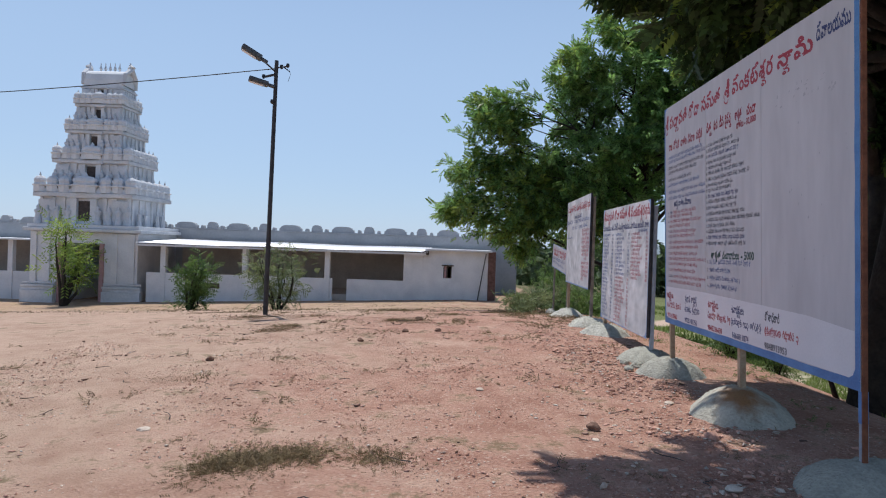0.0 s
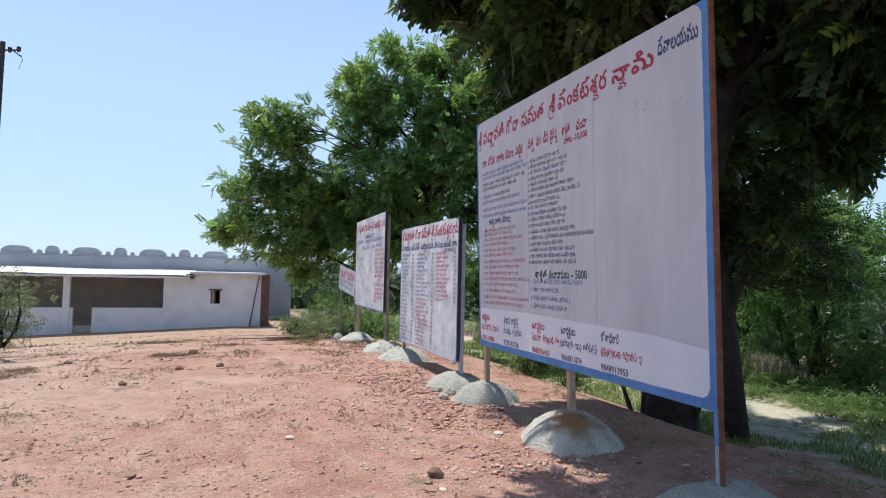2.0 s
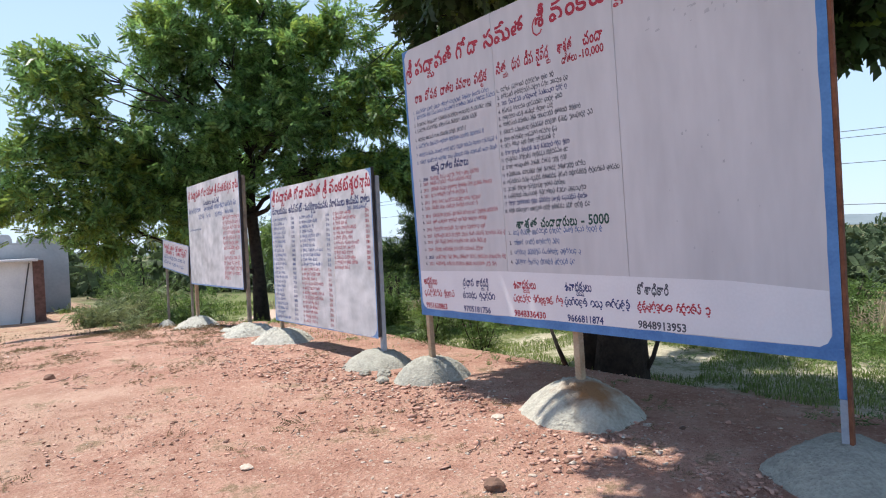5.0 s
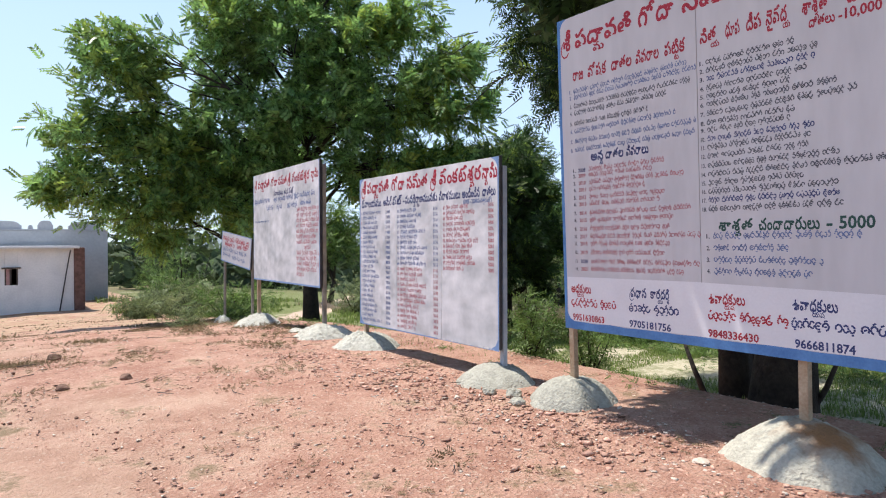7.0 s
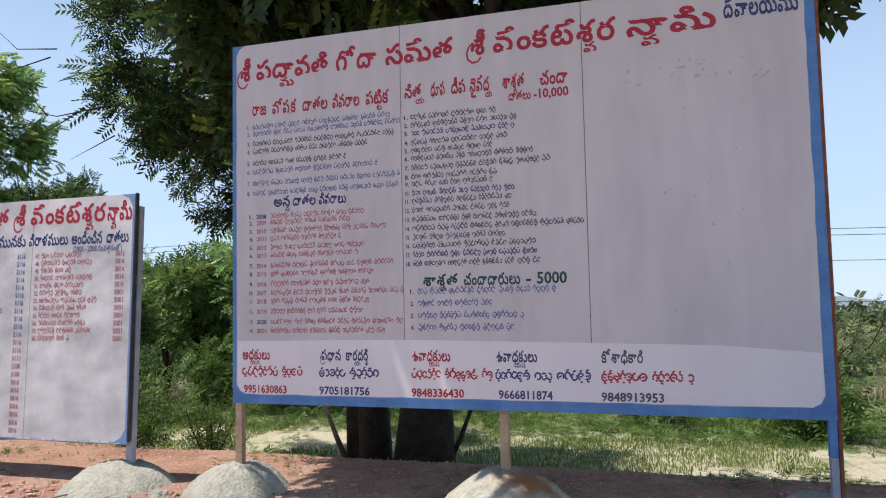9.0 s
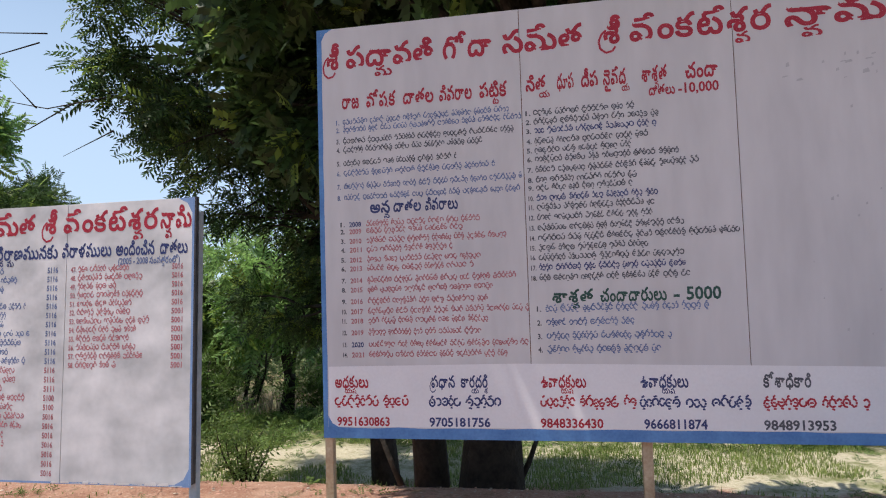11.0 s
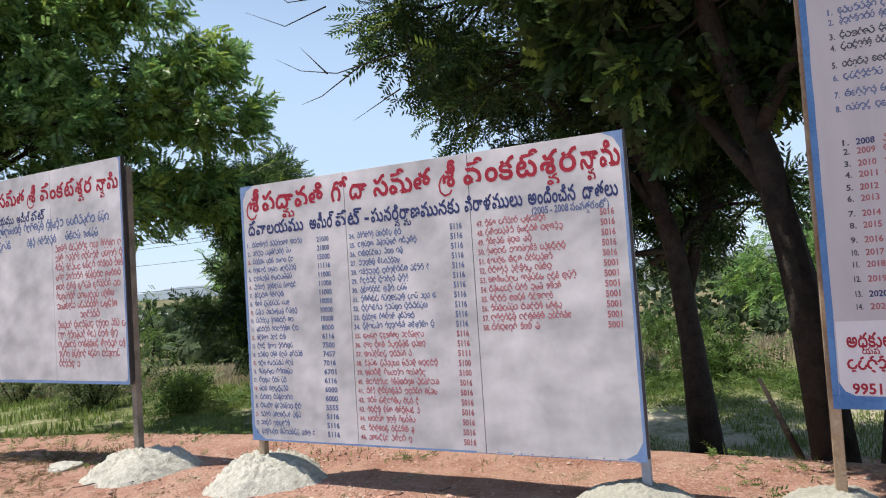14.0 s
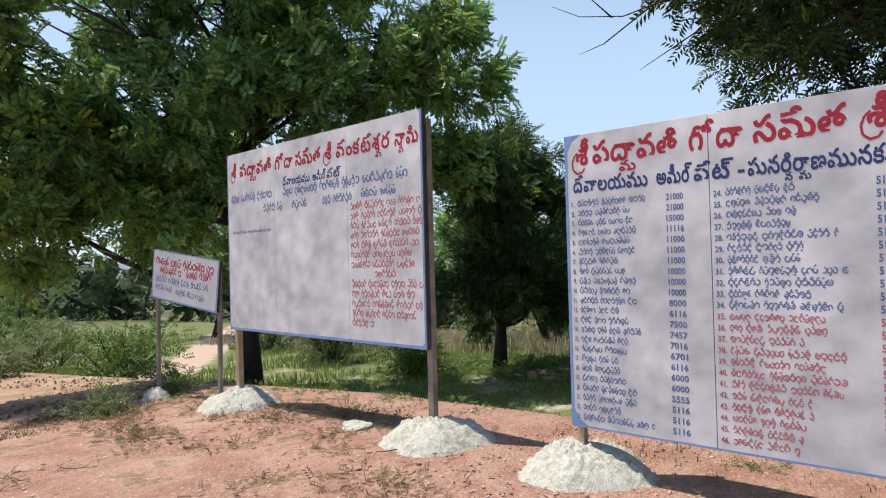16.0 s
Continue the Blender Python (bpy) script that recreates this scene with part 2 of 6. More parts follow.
FAR_LEAF = material("distant_wood", (0.04, 0.07, 0.03), (0.10, 0.135, 0.06), 0.4, 0.8, 0.0, 2.0, island=0.4, thin=0.2)
LIME = material("limewashed_plaster", (0.60, 0.61, 0.63), (0.78, 0.78, 0.79), 1.3, 0.85, 0.25, 16)
LIME_STAIN = material("stained_limewash", (0.52, 0.53, 0.55), (0.74, 0.74, 0.75), 1.1, 0.85, 0.35, 9)
GREY_WALL = material("grey_rendered_wall", (0.34, 0.35, 0.37), (0.46, 0.465, 0.48), 0.9, 0.9, 0.3, 8)
SHED_INSIDE = material("brown_grey_plaster", (0.36, 0.32, 0.285), (0.50, 0.45, 0.40), 1.2, 0.9, 0.2, 9)
TIN = material("galvanised_tin", (0.62, 0.63, 0.65), (0.80, 0.81, 0.83), 1.4, 0.42, 0.15, 9, metal=0.35)
DARK_WOOD = material("dark_window_wood", (0.04, 0.03, 0.028), (0.10, 0.075, 0.065), 9, 0.7, 0.3)
BROWN_PIER = material("brown_brick_pier", (0.10, 0.05, 0.04), (0.20, 0.11, 0.09), 7, 0.9, 0.5)
PINK_FRAME = material("pink_door_jamb", (0.36, 0.20, 0.20), (0.50, 0.31, 0.30), 5, 0.8, 0.2)
POLE = material("painted_pole", (0.022, 0.022, 0.026), (0.06, 0.055, 0.055), 8, 0.6, 0.3)
LAMP_GREY = material("lamp_housing", (0.05, 0.055, 0.06), (0.13, 0.135, 0.14), 9, 0.45, 0.1, metal=0.4)
CABLE = material("black_cable", (0.012, 0.012, 0.012), (0.035, 0.035, 0.035), 30, 0.6, 0.0)
STONE_RED = material("red_gravel", (0.38, 0.20, 0.15), (0.60, 0.37, 0.285), 6, 0.95, 0.4, 60, island=0.35)
STONE_PALE = material("pale_gravel", (0.42, 0.32, 0.25), (0.66, 0.58, 0.50), 6, 0.95, 0.3, 60, island=0.3)
STONE_DARK = material("dark_clod", (0.13, 0.075, 0.055), (0.24, 0.14, 0.10), 9, 0.95, 0.5, 50, island=0.3)
# the haze of distance is put into the hills' blue-grey colour
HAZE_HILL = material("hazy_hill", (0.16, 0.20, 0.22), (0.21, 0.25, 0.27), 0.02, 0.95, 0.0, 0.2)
FAR_ROOF = material("distant_house", (0.55, 0.56, 0.56), (0.68, 0.68, 0.68), 0.5, 0.8, 0.0)


# ---- mesh helpers ----
def part(name, bm, mat, parent=None, label="", smooth=False):
    """Links a bmesh as one mesh object, under a thing or a part if given."""
    me = bpy.data.meshes.new(name)
    bm.normal_update()
    bm.to_mesh(me)
    bm.free()
    me.materials.append(mat)
    if smooth:
        me.polygons.foreach_set("use_smooth", [True] * len(me.polygons))
    ob = new(name, me)
    if parent is not None:
        ob.parent = parent
    return tagged(ob, label)


def thing(name, place, label, category, group="", kind="", turn=0.0):
    ob = new(name)
    ob.empty_display_size = 0.2
    ob.matrix_world = pose(*place, 0, 0, turn)
    return tagged(ob, label, category, group, kind)


def raw_mesh(name, verts, faces, mat, parent=None, label="", smooth=False):
    """A mesh from numpy arrays: verts (n, 3), faces (m, k) all with k corners."""
    me = bpy.data.meshes.new(name)
    faces = np.asarray(faces, dtype=np.int32)
    k = faces.shape[1]
    me.vertices.add(len(verts))
    me.vertices.foreach_set("co", np.asarray(verts, dtype=np.float32).ravel())
    me.loops.add(faces.size)
    me.loops.foreach_set("vertex_index", faces.ravel())
    me.polygons.add(len(faces))
    me.polygons.foreach_set("loop_start", np.arange(0, faces.size, k, dtype=np.int32))
    if smooth:
        me.polygons.foreach_set("use_smooth", np.ones(len(faces), dtype=bool))
    me.update(calc_edges=True)
    me.materials.append(mat)
    ob = new(name, me)
    if parent is not None:
        ob.parent = parent
    return tagged(ob, label)


def box(bm, x0, x1, y0, y1, z0, z1, bevel=0.0):
    r = bmesh.ops.create_cube(bm, size=1, matrix=Matrix.Translation(((x0 + x1) / 2, (y0 + y1) / 2, (z0 + z1) / 2)) @ Matrix.Diagonal((abs(x1 - x0), abs(y1 - y0), abs(z1 - z0), 1)))
    if bevel:
        edges = list({e for v in r["verts"] for e in v.link_edges})
        bmesh.ops.bevel(bm, geom=edges, offset=bevel, segments=2, profile=0.6, affect="EDGES")
    return bm


def boxed(*dims, bevel=0.0):
    return box(bmesh.new(), *dims, bevel=bevel)


def tube(bm, points, radii, sides=8, cap=True):
    """A tapered tube through points."""
    rings = []
    for i, p in enumerate(points):
        a = Vector(points[max(i - 1, 0)])
        c = Vector(points[min(i + 1, len(points) - 1)])
        q = (c - a).to_track_quat("Z", "Y")
        ring = [bm.verts.new(Vector(p) + q @ Vector((math.cos(6.2832 * s / sides) * radii[i], math.sin(6.2832 * s / sides) * radii[i], 0))) for s in range(sides)]
        rings.append(ring)
    for r0, r1 in zip(rings, rings[1:]):
        for s in range(sides):
            bm.faces.new((r0[s], r0[(s + 1) % sides], r1[(s + 1) % sides], r1[s]))
    if cap:
        bm.faces.new(list(reversed(rings[0])))
        bm.faces.new(rings[-1])
    return bm


def smooth01(a, b, v):
    t = np.clip((v - a) / (b - a), 0, 1)
    return t * t * (3 - 2 * t)


def lay(x, y):
    """Height of the land: a level bank, falling to the temple and away behind the boards."""
    x, y = np.asarray(x, dtype=float), np.asarray(y, dtype=float)
    h = -1.4 * smooth01(3, 26, y)
    h = h - 0.042 * np.clip(-x - 2.2, 0, 22)
    bank = smooth01(1.0, 4.4, x)
    h = h - 0.9 * bank * (1 - 0.45 * smooth01(8, 20, y))
    h = h - 4.5 * smooth01(6, 60, x) - 2.5 * smooth01(34, 120, y)
    return h


def land(x, y):
    return float(lay(x, y))


# ---- ground: one sheet from the bank to the horizon ----
def axis(lo, hi, step, far):
    a = list(np.arange(lo, hi + 1e-6, step))
    d, up = step, [hi]
    while up[-1] < far:
        d *= 1.28
        up.append(up[-1] + d)
    d, dn = step, [lo]
    while dn[-1] > -far:
        d *= 1.28
        dn.append(dn[-1] - d)
    return np.array(list(reversed(dn[1:])) + a + up[1:])


def make_ground():
    xs, ys = axis(-9, 7, 0.11, 2600), axis(-9, 14, 0.11, 2600)
    gx, gy = np.meshgrid(xs, ys)
    z = lay(gx, gy)
    wob = np.array([noise.fractal(Vector((a * 0.9, b * 0.9, 3.1)), 1.0, 2.0, 4) for a, b in zip(gx.ravel(), gy.ravel())]).reshape(gx.shape)
    near = np.clip(1 - np.hypot(gx, gy) / 60, 0, 1)
    z = z + 0.022 * wob * near
    v = np.stack([gx, gy, z], -1).reshape(-1, 3)
    ny, nx = gx.shape
    i = np.arange(ny * nx).reshape(ny, nx)
    f = np.stack([i[:-1, :-1], i[:-1, 1:], i[1:, 1:], i[1:, :-1]], -1).reshape(-1, 4)
    return tagged(raw_mesh("ground", v, f, EARTH, smooth=True), "red gravelly earth bank falling to grass and fields", "ground", kind="structure")


make_ground()


# ---- writing ----
GLYPHS, INK = {}, {}
VIRAMA = "\u0c4d"


def glyph(body):
    """Triangles (n, 3, 2) of a few letters in the built-in font: the filled shape and, like a brush, a band along its outline."""
    if body not in GLYPHS:
        c = bpy.data.curves.new("writing", "FONT")
        c.body, c.resolution_u = body, 2
        ob = bpy.data.objects.new("writing", c)
        scene.collection.objects.link(ob)
        me = bpy.data.meshes.new_from_object(ob.evaluated_get(bpy.context.evaluated_depsgraph_get()))
        bpy.data.objects.remove(ob)
        bpy.data.curves.remove(c)
        me.calc_loop_triangles()
        co = np.array([v.co[:2] for v in me.vertices])
        uses = collections.Counter(tuple(sorted(k)) for p in me.polygons for k in p.edge_keys)
        band = []
        for (a, b), n in uses.items():
            d = co[b] - co[a]
            L = math.hypot(*d)
            if n == 1 and L > 1e-5:
                d = d / L * 0.026
                q = np.array([-d[1], d[0]])
                p0, p1 = co[a] - d * 0.6, co[b] + d * 0.6
                band += [(p0 + q, p0 - q, p1 - q), (p0 + q, p1 - q, p1 + q)]
        GLYPHS[body] = np.concatenate([co[np.array([t.vertices[:] for t in me.loop_triangles])], np.array(band)])
        bpy.data.meshes.remove(me)
    return GLYPHS[body]


def clusters(word):
    """Splits a word into written syllables: the base letters with their signs, and the letters that hang below."""
    out, i = [], 0
    letter = lambda ch: 0x0C05 <= ord(ch) <= 0x0C39 or ord(ch) < 0x0C00
    while i < len(word):
        main, subs = word[i], []
        i += 1
        while i < len(word) and not letter(word[i]):
            if word[i] == VIRAMA and i + 1 < len(word) and letter(word[i + 1]) and ord(word[i + 1]) > 0x0C00:
                subs.append(word[i + 1])
                i += 2
            else:
                main += word[i]
                i += 1
        out.append((main, subs))
    return out


WIDE = set("మయహఘఝఋ")
TOP_SIGNS = set("\u0c3e\u0c3f\u0c40\u0c46\u0c47\u0c48\u0c4a\u0c4b\u0c4c\u0c4d")


def syllable(main):
    """Base letter and its vowel signs; a sign on top takes the place of the letter's tick."""
    base, signs = main[0], main[1:]
    g = glyph(base)
    w = g[..., 0].max()
    if any(c in TOP_SIGNS for c in signs) and g[..., 1].max() > 0.7:
        g = g[g[..., 1].mean(1) < 0.53]
    out = [g]
    for c in signs:
        h = glyph(c)
        if c in TOP_SIGNS:
            out.append(h + [w + 0.03 - (w - 0.64 if base in WIDE and c not in "\u0c3e" else 0.0), 0])
        else:
            out.append(h + [w + 0.05, 0])
        w = max(w, out[-1][..., 0].max())
    return np.concatenate(out), w


def hook(w):
    """The stroke that curls in from the left under a syllable and stands for a joined ra."""
    pts = [(0.16 * w, 0.42), (-0.06, 0.30), (-0.16, 0.08), (-0.12, -0.16), (0.1 * w, -0.30), (0.45 * w, -0.26), (0.62 * w, -0.12)]
    tris = []
    for (x0, y0), (x1, y1) in zip(pts, pts[1:]):
        L = math.hypot(x1 - x0, y1 - y0)
        nx, ny = -(y1 - y0) / L * 0.035, (x1 - x0) / L * 0.035
        a, b, c, d = (x0 + nx, y0 + ny), (x0 - nx, y0 - ny), (x1 - nx, y1 - ny), (x1 + nx, y1 + ny)
        tris += [(a, b, c), (a, c, d)]
    return np.array(tris)


def line_of(body):
    """All triangles of a line of writing, unscaled: letters stand from 0 to about 0.73."""
    tris, x = [], 0.0
    if all(ord(ch) < 0x0C00 for ch in body):
        return glyph(body)
    for word in body.split(" "):
        for main, subs in clusters(word):
            g, w = syllable(main)
            if "ర" in subs:
                x += 0.1
            tris.append(g + [x, 0])
            for k, sub in enumerate(subs):
                if sub == "ర":
                    tris.append(hook(w) + [x, 0])
                    continue
                h = glyph(sub)
                tris.append(h * [0.62, 0.46] + [x + w * 0.34 + 0.2 * k, -0.36 - 0.1 * k])
            x += w + 0.03
        x += 0.2
    return np.concatenate(tris)


def fitted(body, u, v, width, height):
    t = line_of(body)
    lo, hi = t.reshape(-1, 2).min(0), t.reshape(-1, 2).max(0)
    t = (t - [lo[0], 0.365]) * [width / (hi[0] - lo[0]), height / 0.73] + [u, v]
    # overlapping strokes lie in thin coats of paint, one over another
    coat = 0.0008 + 0.00006 * (np.arange(len(t)) // 2 * 7 % 13)
    return np.concatenate([t, np.repeat(coat[:, None, None], 3, 1)], -1)


def ink(parent, mat, tris):
    INK.setdefault((parent.name, mat.name), (parent, mat, []))[2].append(np.asarray(tris, dtype=float))


def write(parent, body, u, v, width, height, mat, name="lettering"):
    """Letters on a board: left end u, middle line v, fitted into width x height; the board's own axes are u to its right, v up, n outwards."""
    t = fitted(body, u, v, width, height)
    if name == "numeral":
        return ink(parent, mat, t)
    return raw_mesh(name, t.reshape(-1, 3), np.arange(len(t) * 3).reshape(-1, 3), mat, parent)


def words(parent, v, height, mat, row):
    """A painted line of single words, each given as (word, left end, right end)."""
    for body, u0, u1 in row:
        write(parent, body, u0, v, u1 - u0, height, mat)


def scribble(parent, rows, mat, seed=1, lift=0.0009):
    """Unreadable handwritten lines: each row (u, v, width, height) is a run of small brush strokes in word-long groups."""
    rng = np.random.default_rng(seed)
    tris = []

    def stroke(cx, cy, w, h, a):
        ca, sa = math.cos(a), math.sin(a)
        q = [(cx + px * ca - py * sa, cy + px * sa + py * ca, lift) for px, py in ((-w, -h), (w, -h), (w * 0.8, h), (-w * 0.8, h))]
        tris.append((q[0], q[1], q[2]))
        tris.append((q[0], q[2], q[3]))

    for u, v, width, height in rows:
        height *= 1.12
        x, left = u, int(rng.integers(3, 8))
        pen = height * 0.072
        while x < u + width:
            w = height * rng.uniform(0.40, 0.66)
            r = w * 0.46
            cy = v + height * rng.uniform(-0.06, 0.06) + (x - u) * 0.004
            a0, turn = rng.uniform(0, 6.28), rng.uniform(4.2, 6.0)
            n = 6
            for i in range(n):
                a = a0 + turn * (i + 0.5) / n
                stroke(x + r + math.cos(a) * r * 0.85, cy + math.sin(a) * height * 0.28, turn / n * r * 0.6, pen, a + math.pi / 2)
            if rng.random() < 0.6:
                stroke(x + r, cy + height * 0.47, r * 0.6, pen, rng.uniform(0.2, 0.9))
            if rng.random() < 0.35:
                stroke(x + r * 1.2, cy - height * 0.46, r * 0.5, pen, rng.uniform(-0.5, 0.3))
            if rng.random() < 0.3:
                stroke(x + r, cy, r * 0.5, pen, rng.uniform(-0.4, 0.4))
            x += w * 1.0
            left -= 1
            if left <= 0:
                x += height * 0.4
                left = int(rng.integers(3, 8))
    ink(parent, mat, tris)


def dry_ink():
    """The small writing of each board, one part for each paint."""
    for parent, mat, runs in INK.values():
        t = np.concatenate(runs)
        tagged(raw_mesh("handwriting", t.reshape(-1, 3), np.arange(len(t) * 3).reshape(-1, 3), mat, parent, "rows of small hand-painted writing"), kind="stuff")


def face_at(x0, y0, x1, y1, z):
    """Pose of a board whose left foot is (x0, y0) and right foot (x1, y1), seen from the walk."""
    a = math.atan2(-(y1 - y0), (x1 - x0))
    u = Vector((x1 - x0, y1 - y0, 0)).normalized()
    n = Vector((u.y, -u.x, 0))
    m = Matrix(((u.x, 0, n.x, x0), (u.y, 0, n.y, y0), (0, 1, 0, z), (0, 0, 0, 1)))
    return m


def board(name, m, w, h, sheet, label, seams, edge, edge_w, group="donor boards"):
    """A painted sheet board: sheets with open joints on an angle-iron frame, blue border; posts are added by post()."""
    t = new(name)
    t.matrix_world = m
    tagged(t, label, "sign board", group)
    cuts = [0.0] + list(seams) + [w]
    for a, b in zip(cuts, cuts[1:]):
        bm = boxed(a + 0.0018, b - 0.0018, 0, h, -0.008, 0, bevel=0.002)
        part("sheet", bm, sheet, t)
    bm = bmesh.new()
    box(bm, 0.01, w - 0.01, 0.01, 0.05, -0.045, -0.0085)
    box(bm, 0.01, w - 0.01, h - 0.05, h - 0.01, -0.045, -0.0085)
    box(bm, 0.01, 0.05, 0.05, h - 0.05, -0.045, -0.0085)
    box(bm, w - 0.05, w - 0.01, 0.05, h - 0.05, -0.045, -0.0085)
    for s in seams:
        box(bm, s - 0.02, s + 0.02, 0.05, h - 0.05, -0.045, -0.0085)
    part("frame", bm, RUST if edge is BLUE else DARK_EDGE, t, "rusted angle-iron frame")
    return t


def strip(bm, pts, lift=0.0006):
    """A flat painted patch with the given outline."""
    vs = [bm.verts.new((u, v, lift)) for u, v in pts]
    bm.faces.new(vs)


def border(t, w, h, sides, mat, corner=0.05):
    """Painted border: widths of left, right, bottom, top bands (0: none) and softened inner corners, with a hand-painted wavering edge."""
    rng = random.Random(int(w * 100))
    bm = bmesh.new()
    lw, rw, bw, tw = sides

    def band(a, b, width, vert, flip):
        n = 24
        inner = [width * (1 + rng.uniform(-0.07, 0.07)) for _ in range(n + 1)]
        for i in range(n):
            p, q = a + (b - a) * i / n, a + (b - a) * (i + 1) / n
            i0, i1 = inner[i], inner[i + 1]
            if vert:
                x0 = w if flip else 0
                s = -1 if flip else 1
                pts = [(x0, p), (x0 + s * i0, p), (x0 + s * i1, q), (x0, q)]
            else:
                y0 = h if flip else 0
                s = -1 if flip else 1
                pts = [(p, y0), (q, y0), (q, y0 + s * i1), (p, y0 + s * i0)]
            strip(bm, pts)
    if bw:
        band(0, w, bw, False, False)
    if tw:
        band(0, w, tw, False, True)
    if lw:
        band(bw, h - tw, lw, True, False)
    if rw:
        band(bw, h - tw, rw, True, True)
    for cx, sx in ((lw, 1), (w - rw, -1)):
        for cy, sy in ((bw, 1), (h - tw, -1)):
            strip(bm, [(cx, cy), (cx + sx * corner, cy), (cx + sx * corner * 0.35, cy + sy * corner * 0.35), (cx, cy + sy * corner)])
    bmesh.ops.recalc_face_normals(bm, faces=bm.faces)
    for f in bm.faces:
        if f.normal.z < 0:
            f.normal_flip()
    return part("painted_border", bm, mat, t, "hand-painted blue border")


def post(t, u, z_foot, top, mat, size=0.05, label="rusty steel post"):
    bm = boxed(u - size / 2, u + size / 2, z_foot, top, -0.05 - size, -0.05, bevel=0.004)
    bmesh.ops.subdivide_edges(bm, edges=[e for e in bm.edges if abs(e.verts[0].co.y - e.verts[1].co.y) > 0.5], cuts=6)
    return part("post", bm, mat, t, label)


# the largest board, of three sheets, with a blue border
W1, H1 = 3.68, 2.48
b1 = board("donor_board", face_at(0, 0, 0, -W1, 0.62) @ pose(0, 0, 0, 2.2, 0, 0), W1, H1, BOARD_WHITE, "large white painted sheet-metal board with blue border and red lettering", (1.242, 2.405), BLUE, 0.06)
border(b1, W1, H1, (0.03, 0.052, 0.062, 0.0), BLUE, 0.07)
bm = bmesh.new()
strip(bm, [(0.036, 0.066), (W1 - 0.057, 0.066), (W1 - 0.057, 0.36), (3.1, 0.40), (2.5, 0.41), (1.2, 0.43), (0.036, 0.42)], 0.0004)
part("repainted_strip", bm, FRESH_WHITE, b1, "fresher white strip under the lists")
post(b1, 0.012, -0.52, 2.4, POST, 0.05)
post(b1, 1.86, -0.52, 2.4, POST, 0.055)
bm = boxed(W1 - 0.04, W1, -0.56, -0.2, -0.05, -0.012, bevel=0.004)
part("post", bm, POST_BLUEGREY, b1, "pale blue painted steel post")
bm = boxed(W1 - 0.042, W1, -0.199, 0.0, -0.05, -0.01, bevel=0.004)
part("post_sleeve", bm, BLUE, b1, "blue painted upper length of the post")
bm = boxed(W1 + 0.001, W1 + 0.02, -0.56, H1 + 0.01, -0.034, -0.003, bevel=0.004)
part("edge_angle", bm, RUST, b1, "rust-red angle iron along the edge")
words(b1, 2.294, 0.132, RED_PAINT, (("శ్రీ", 0.035, 0.145), ("పద్మావతి", 0.186, 0.733), ("గోదా", 0.788, 1.081), ("సమేత", 1.141, 1.60), ("శ్రీ", 1.685, 1.815), ("వేంకటేశ్వర", 1.86, 2.61), ("స్వామి", 2.67, 3.17)))
words(b1, 2.325, 0.105, NAVY_PAINT, (("దేవాలయము", 3.21, 3.60),))
words(b1, 2.02, 0.087, RED_PAINT, (("రాజ", 0.155, 0.263), ("పోషక", 0.309, 0.493), ("దాతల", 0.538, 0.725), ("వివరాల", 0.759, 0.955), ("పట్టిక", 0.999, 1.161)))
words(b1, 2.034, 0.087, RED_PAINT, (("నిత్య", 1.269, 1.405), ("ధూప", 1.447, 1.542), ("దీప", 1.583, 1.677), ("నైవేద్య", 1.705, 1.848), ("శాశ్వత", 1.915, 2.051), ("చందా", 2.148, 2.319)))
words(b1, 1.939, 0.058, RED_PAINT, (("దాతలు", 1.95, 2.09), ("-", 2.107, 2.127), ("10,000", 2.14, 2.32)))
words(b1, 1.367, 0.07, NAVY_PAINT, (("అన్న", 0.318, 0.441), ("దాతల", 0.462, 0.631), ("వివరాలు", 0.655, 0.851)))
words(b1, 0.806, 0.072, GREEN_PAINT, (("శాశ్వత", 1.374, 1.60), ("చందాదారులు", 1.638, 1.993), ("-", 2.028, 2.06), ("5000", 2.095, 2.275)))
rng = random.Random(5)
# the first list
for i, (v, wd, c) in enumerate(((1.893, 1.0, BLUE_PAINT), (1.845, 1.06, BLUE_PAINT), (1.776, 1.03, DARK_PAINT), (1.722, 0.857, DARK_PAINT), (1.64, 0.69, DARK_PAINT), (1.579, 0.9, BLUE_PAINT), (1.498, 1.06, BLUE_PAINT), (1.43, 1.047, BLUE_PAINT))):
    write(b1, f"{i + 1}.", 0.115, v, 0.022, 0.03, c, "numeral")
    scribble(b1, [(0.158, v, wd, 0.036)], c, seed=2 + i)
# the list by years
for i, (v, wd) in enumerate(((1.268, 0.666), (1.225, 0.56), (1.167, 0.82), (1.114, 0.504), (1.054, 0.664), (1.001, 0.637), (0.93, 0.873), (0.874, 0.737), (0.805, 0.71), (0.745, 0.942), (0.689, 0.715), (0.62, 0.669), (0.549, 0.933), (0.489, 0.811))):
    write(b1, f"{i + 1}.", 0.13, v, 0.028, 0.028, DARK_PAINT, "numeral")
    write(b1, f"{2008 + i}", 0.185, v, 0.075, 0.03, NAVY_PAINT if i in (0, 12) else PINK_PAINT, "numeral")
    scribble(b1, [(0.292, v, wd, 0.036)], PINK_PAINT, seed=20 + i)
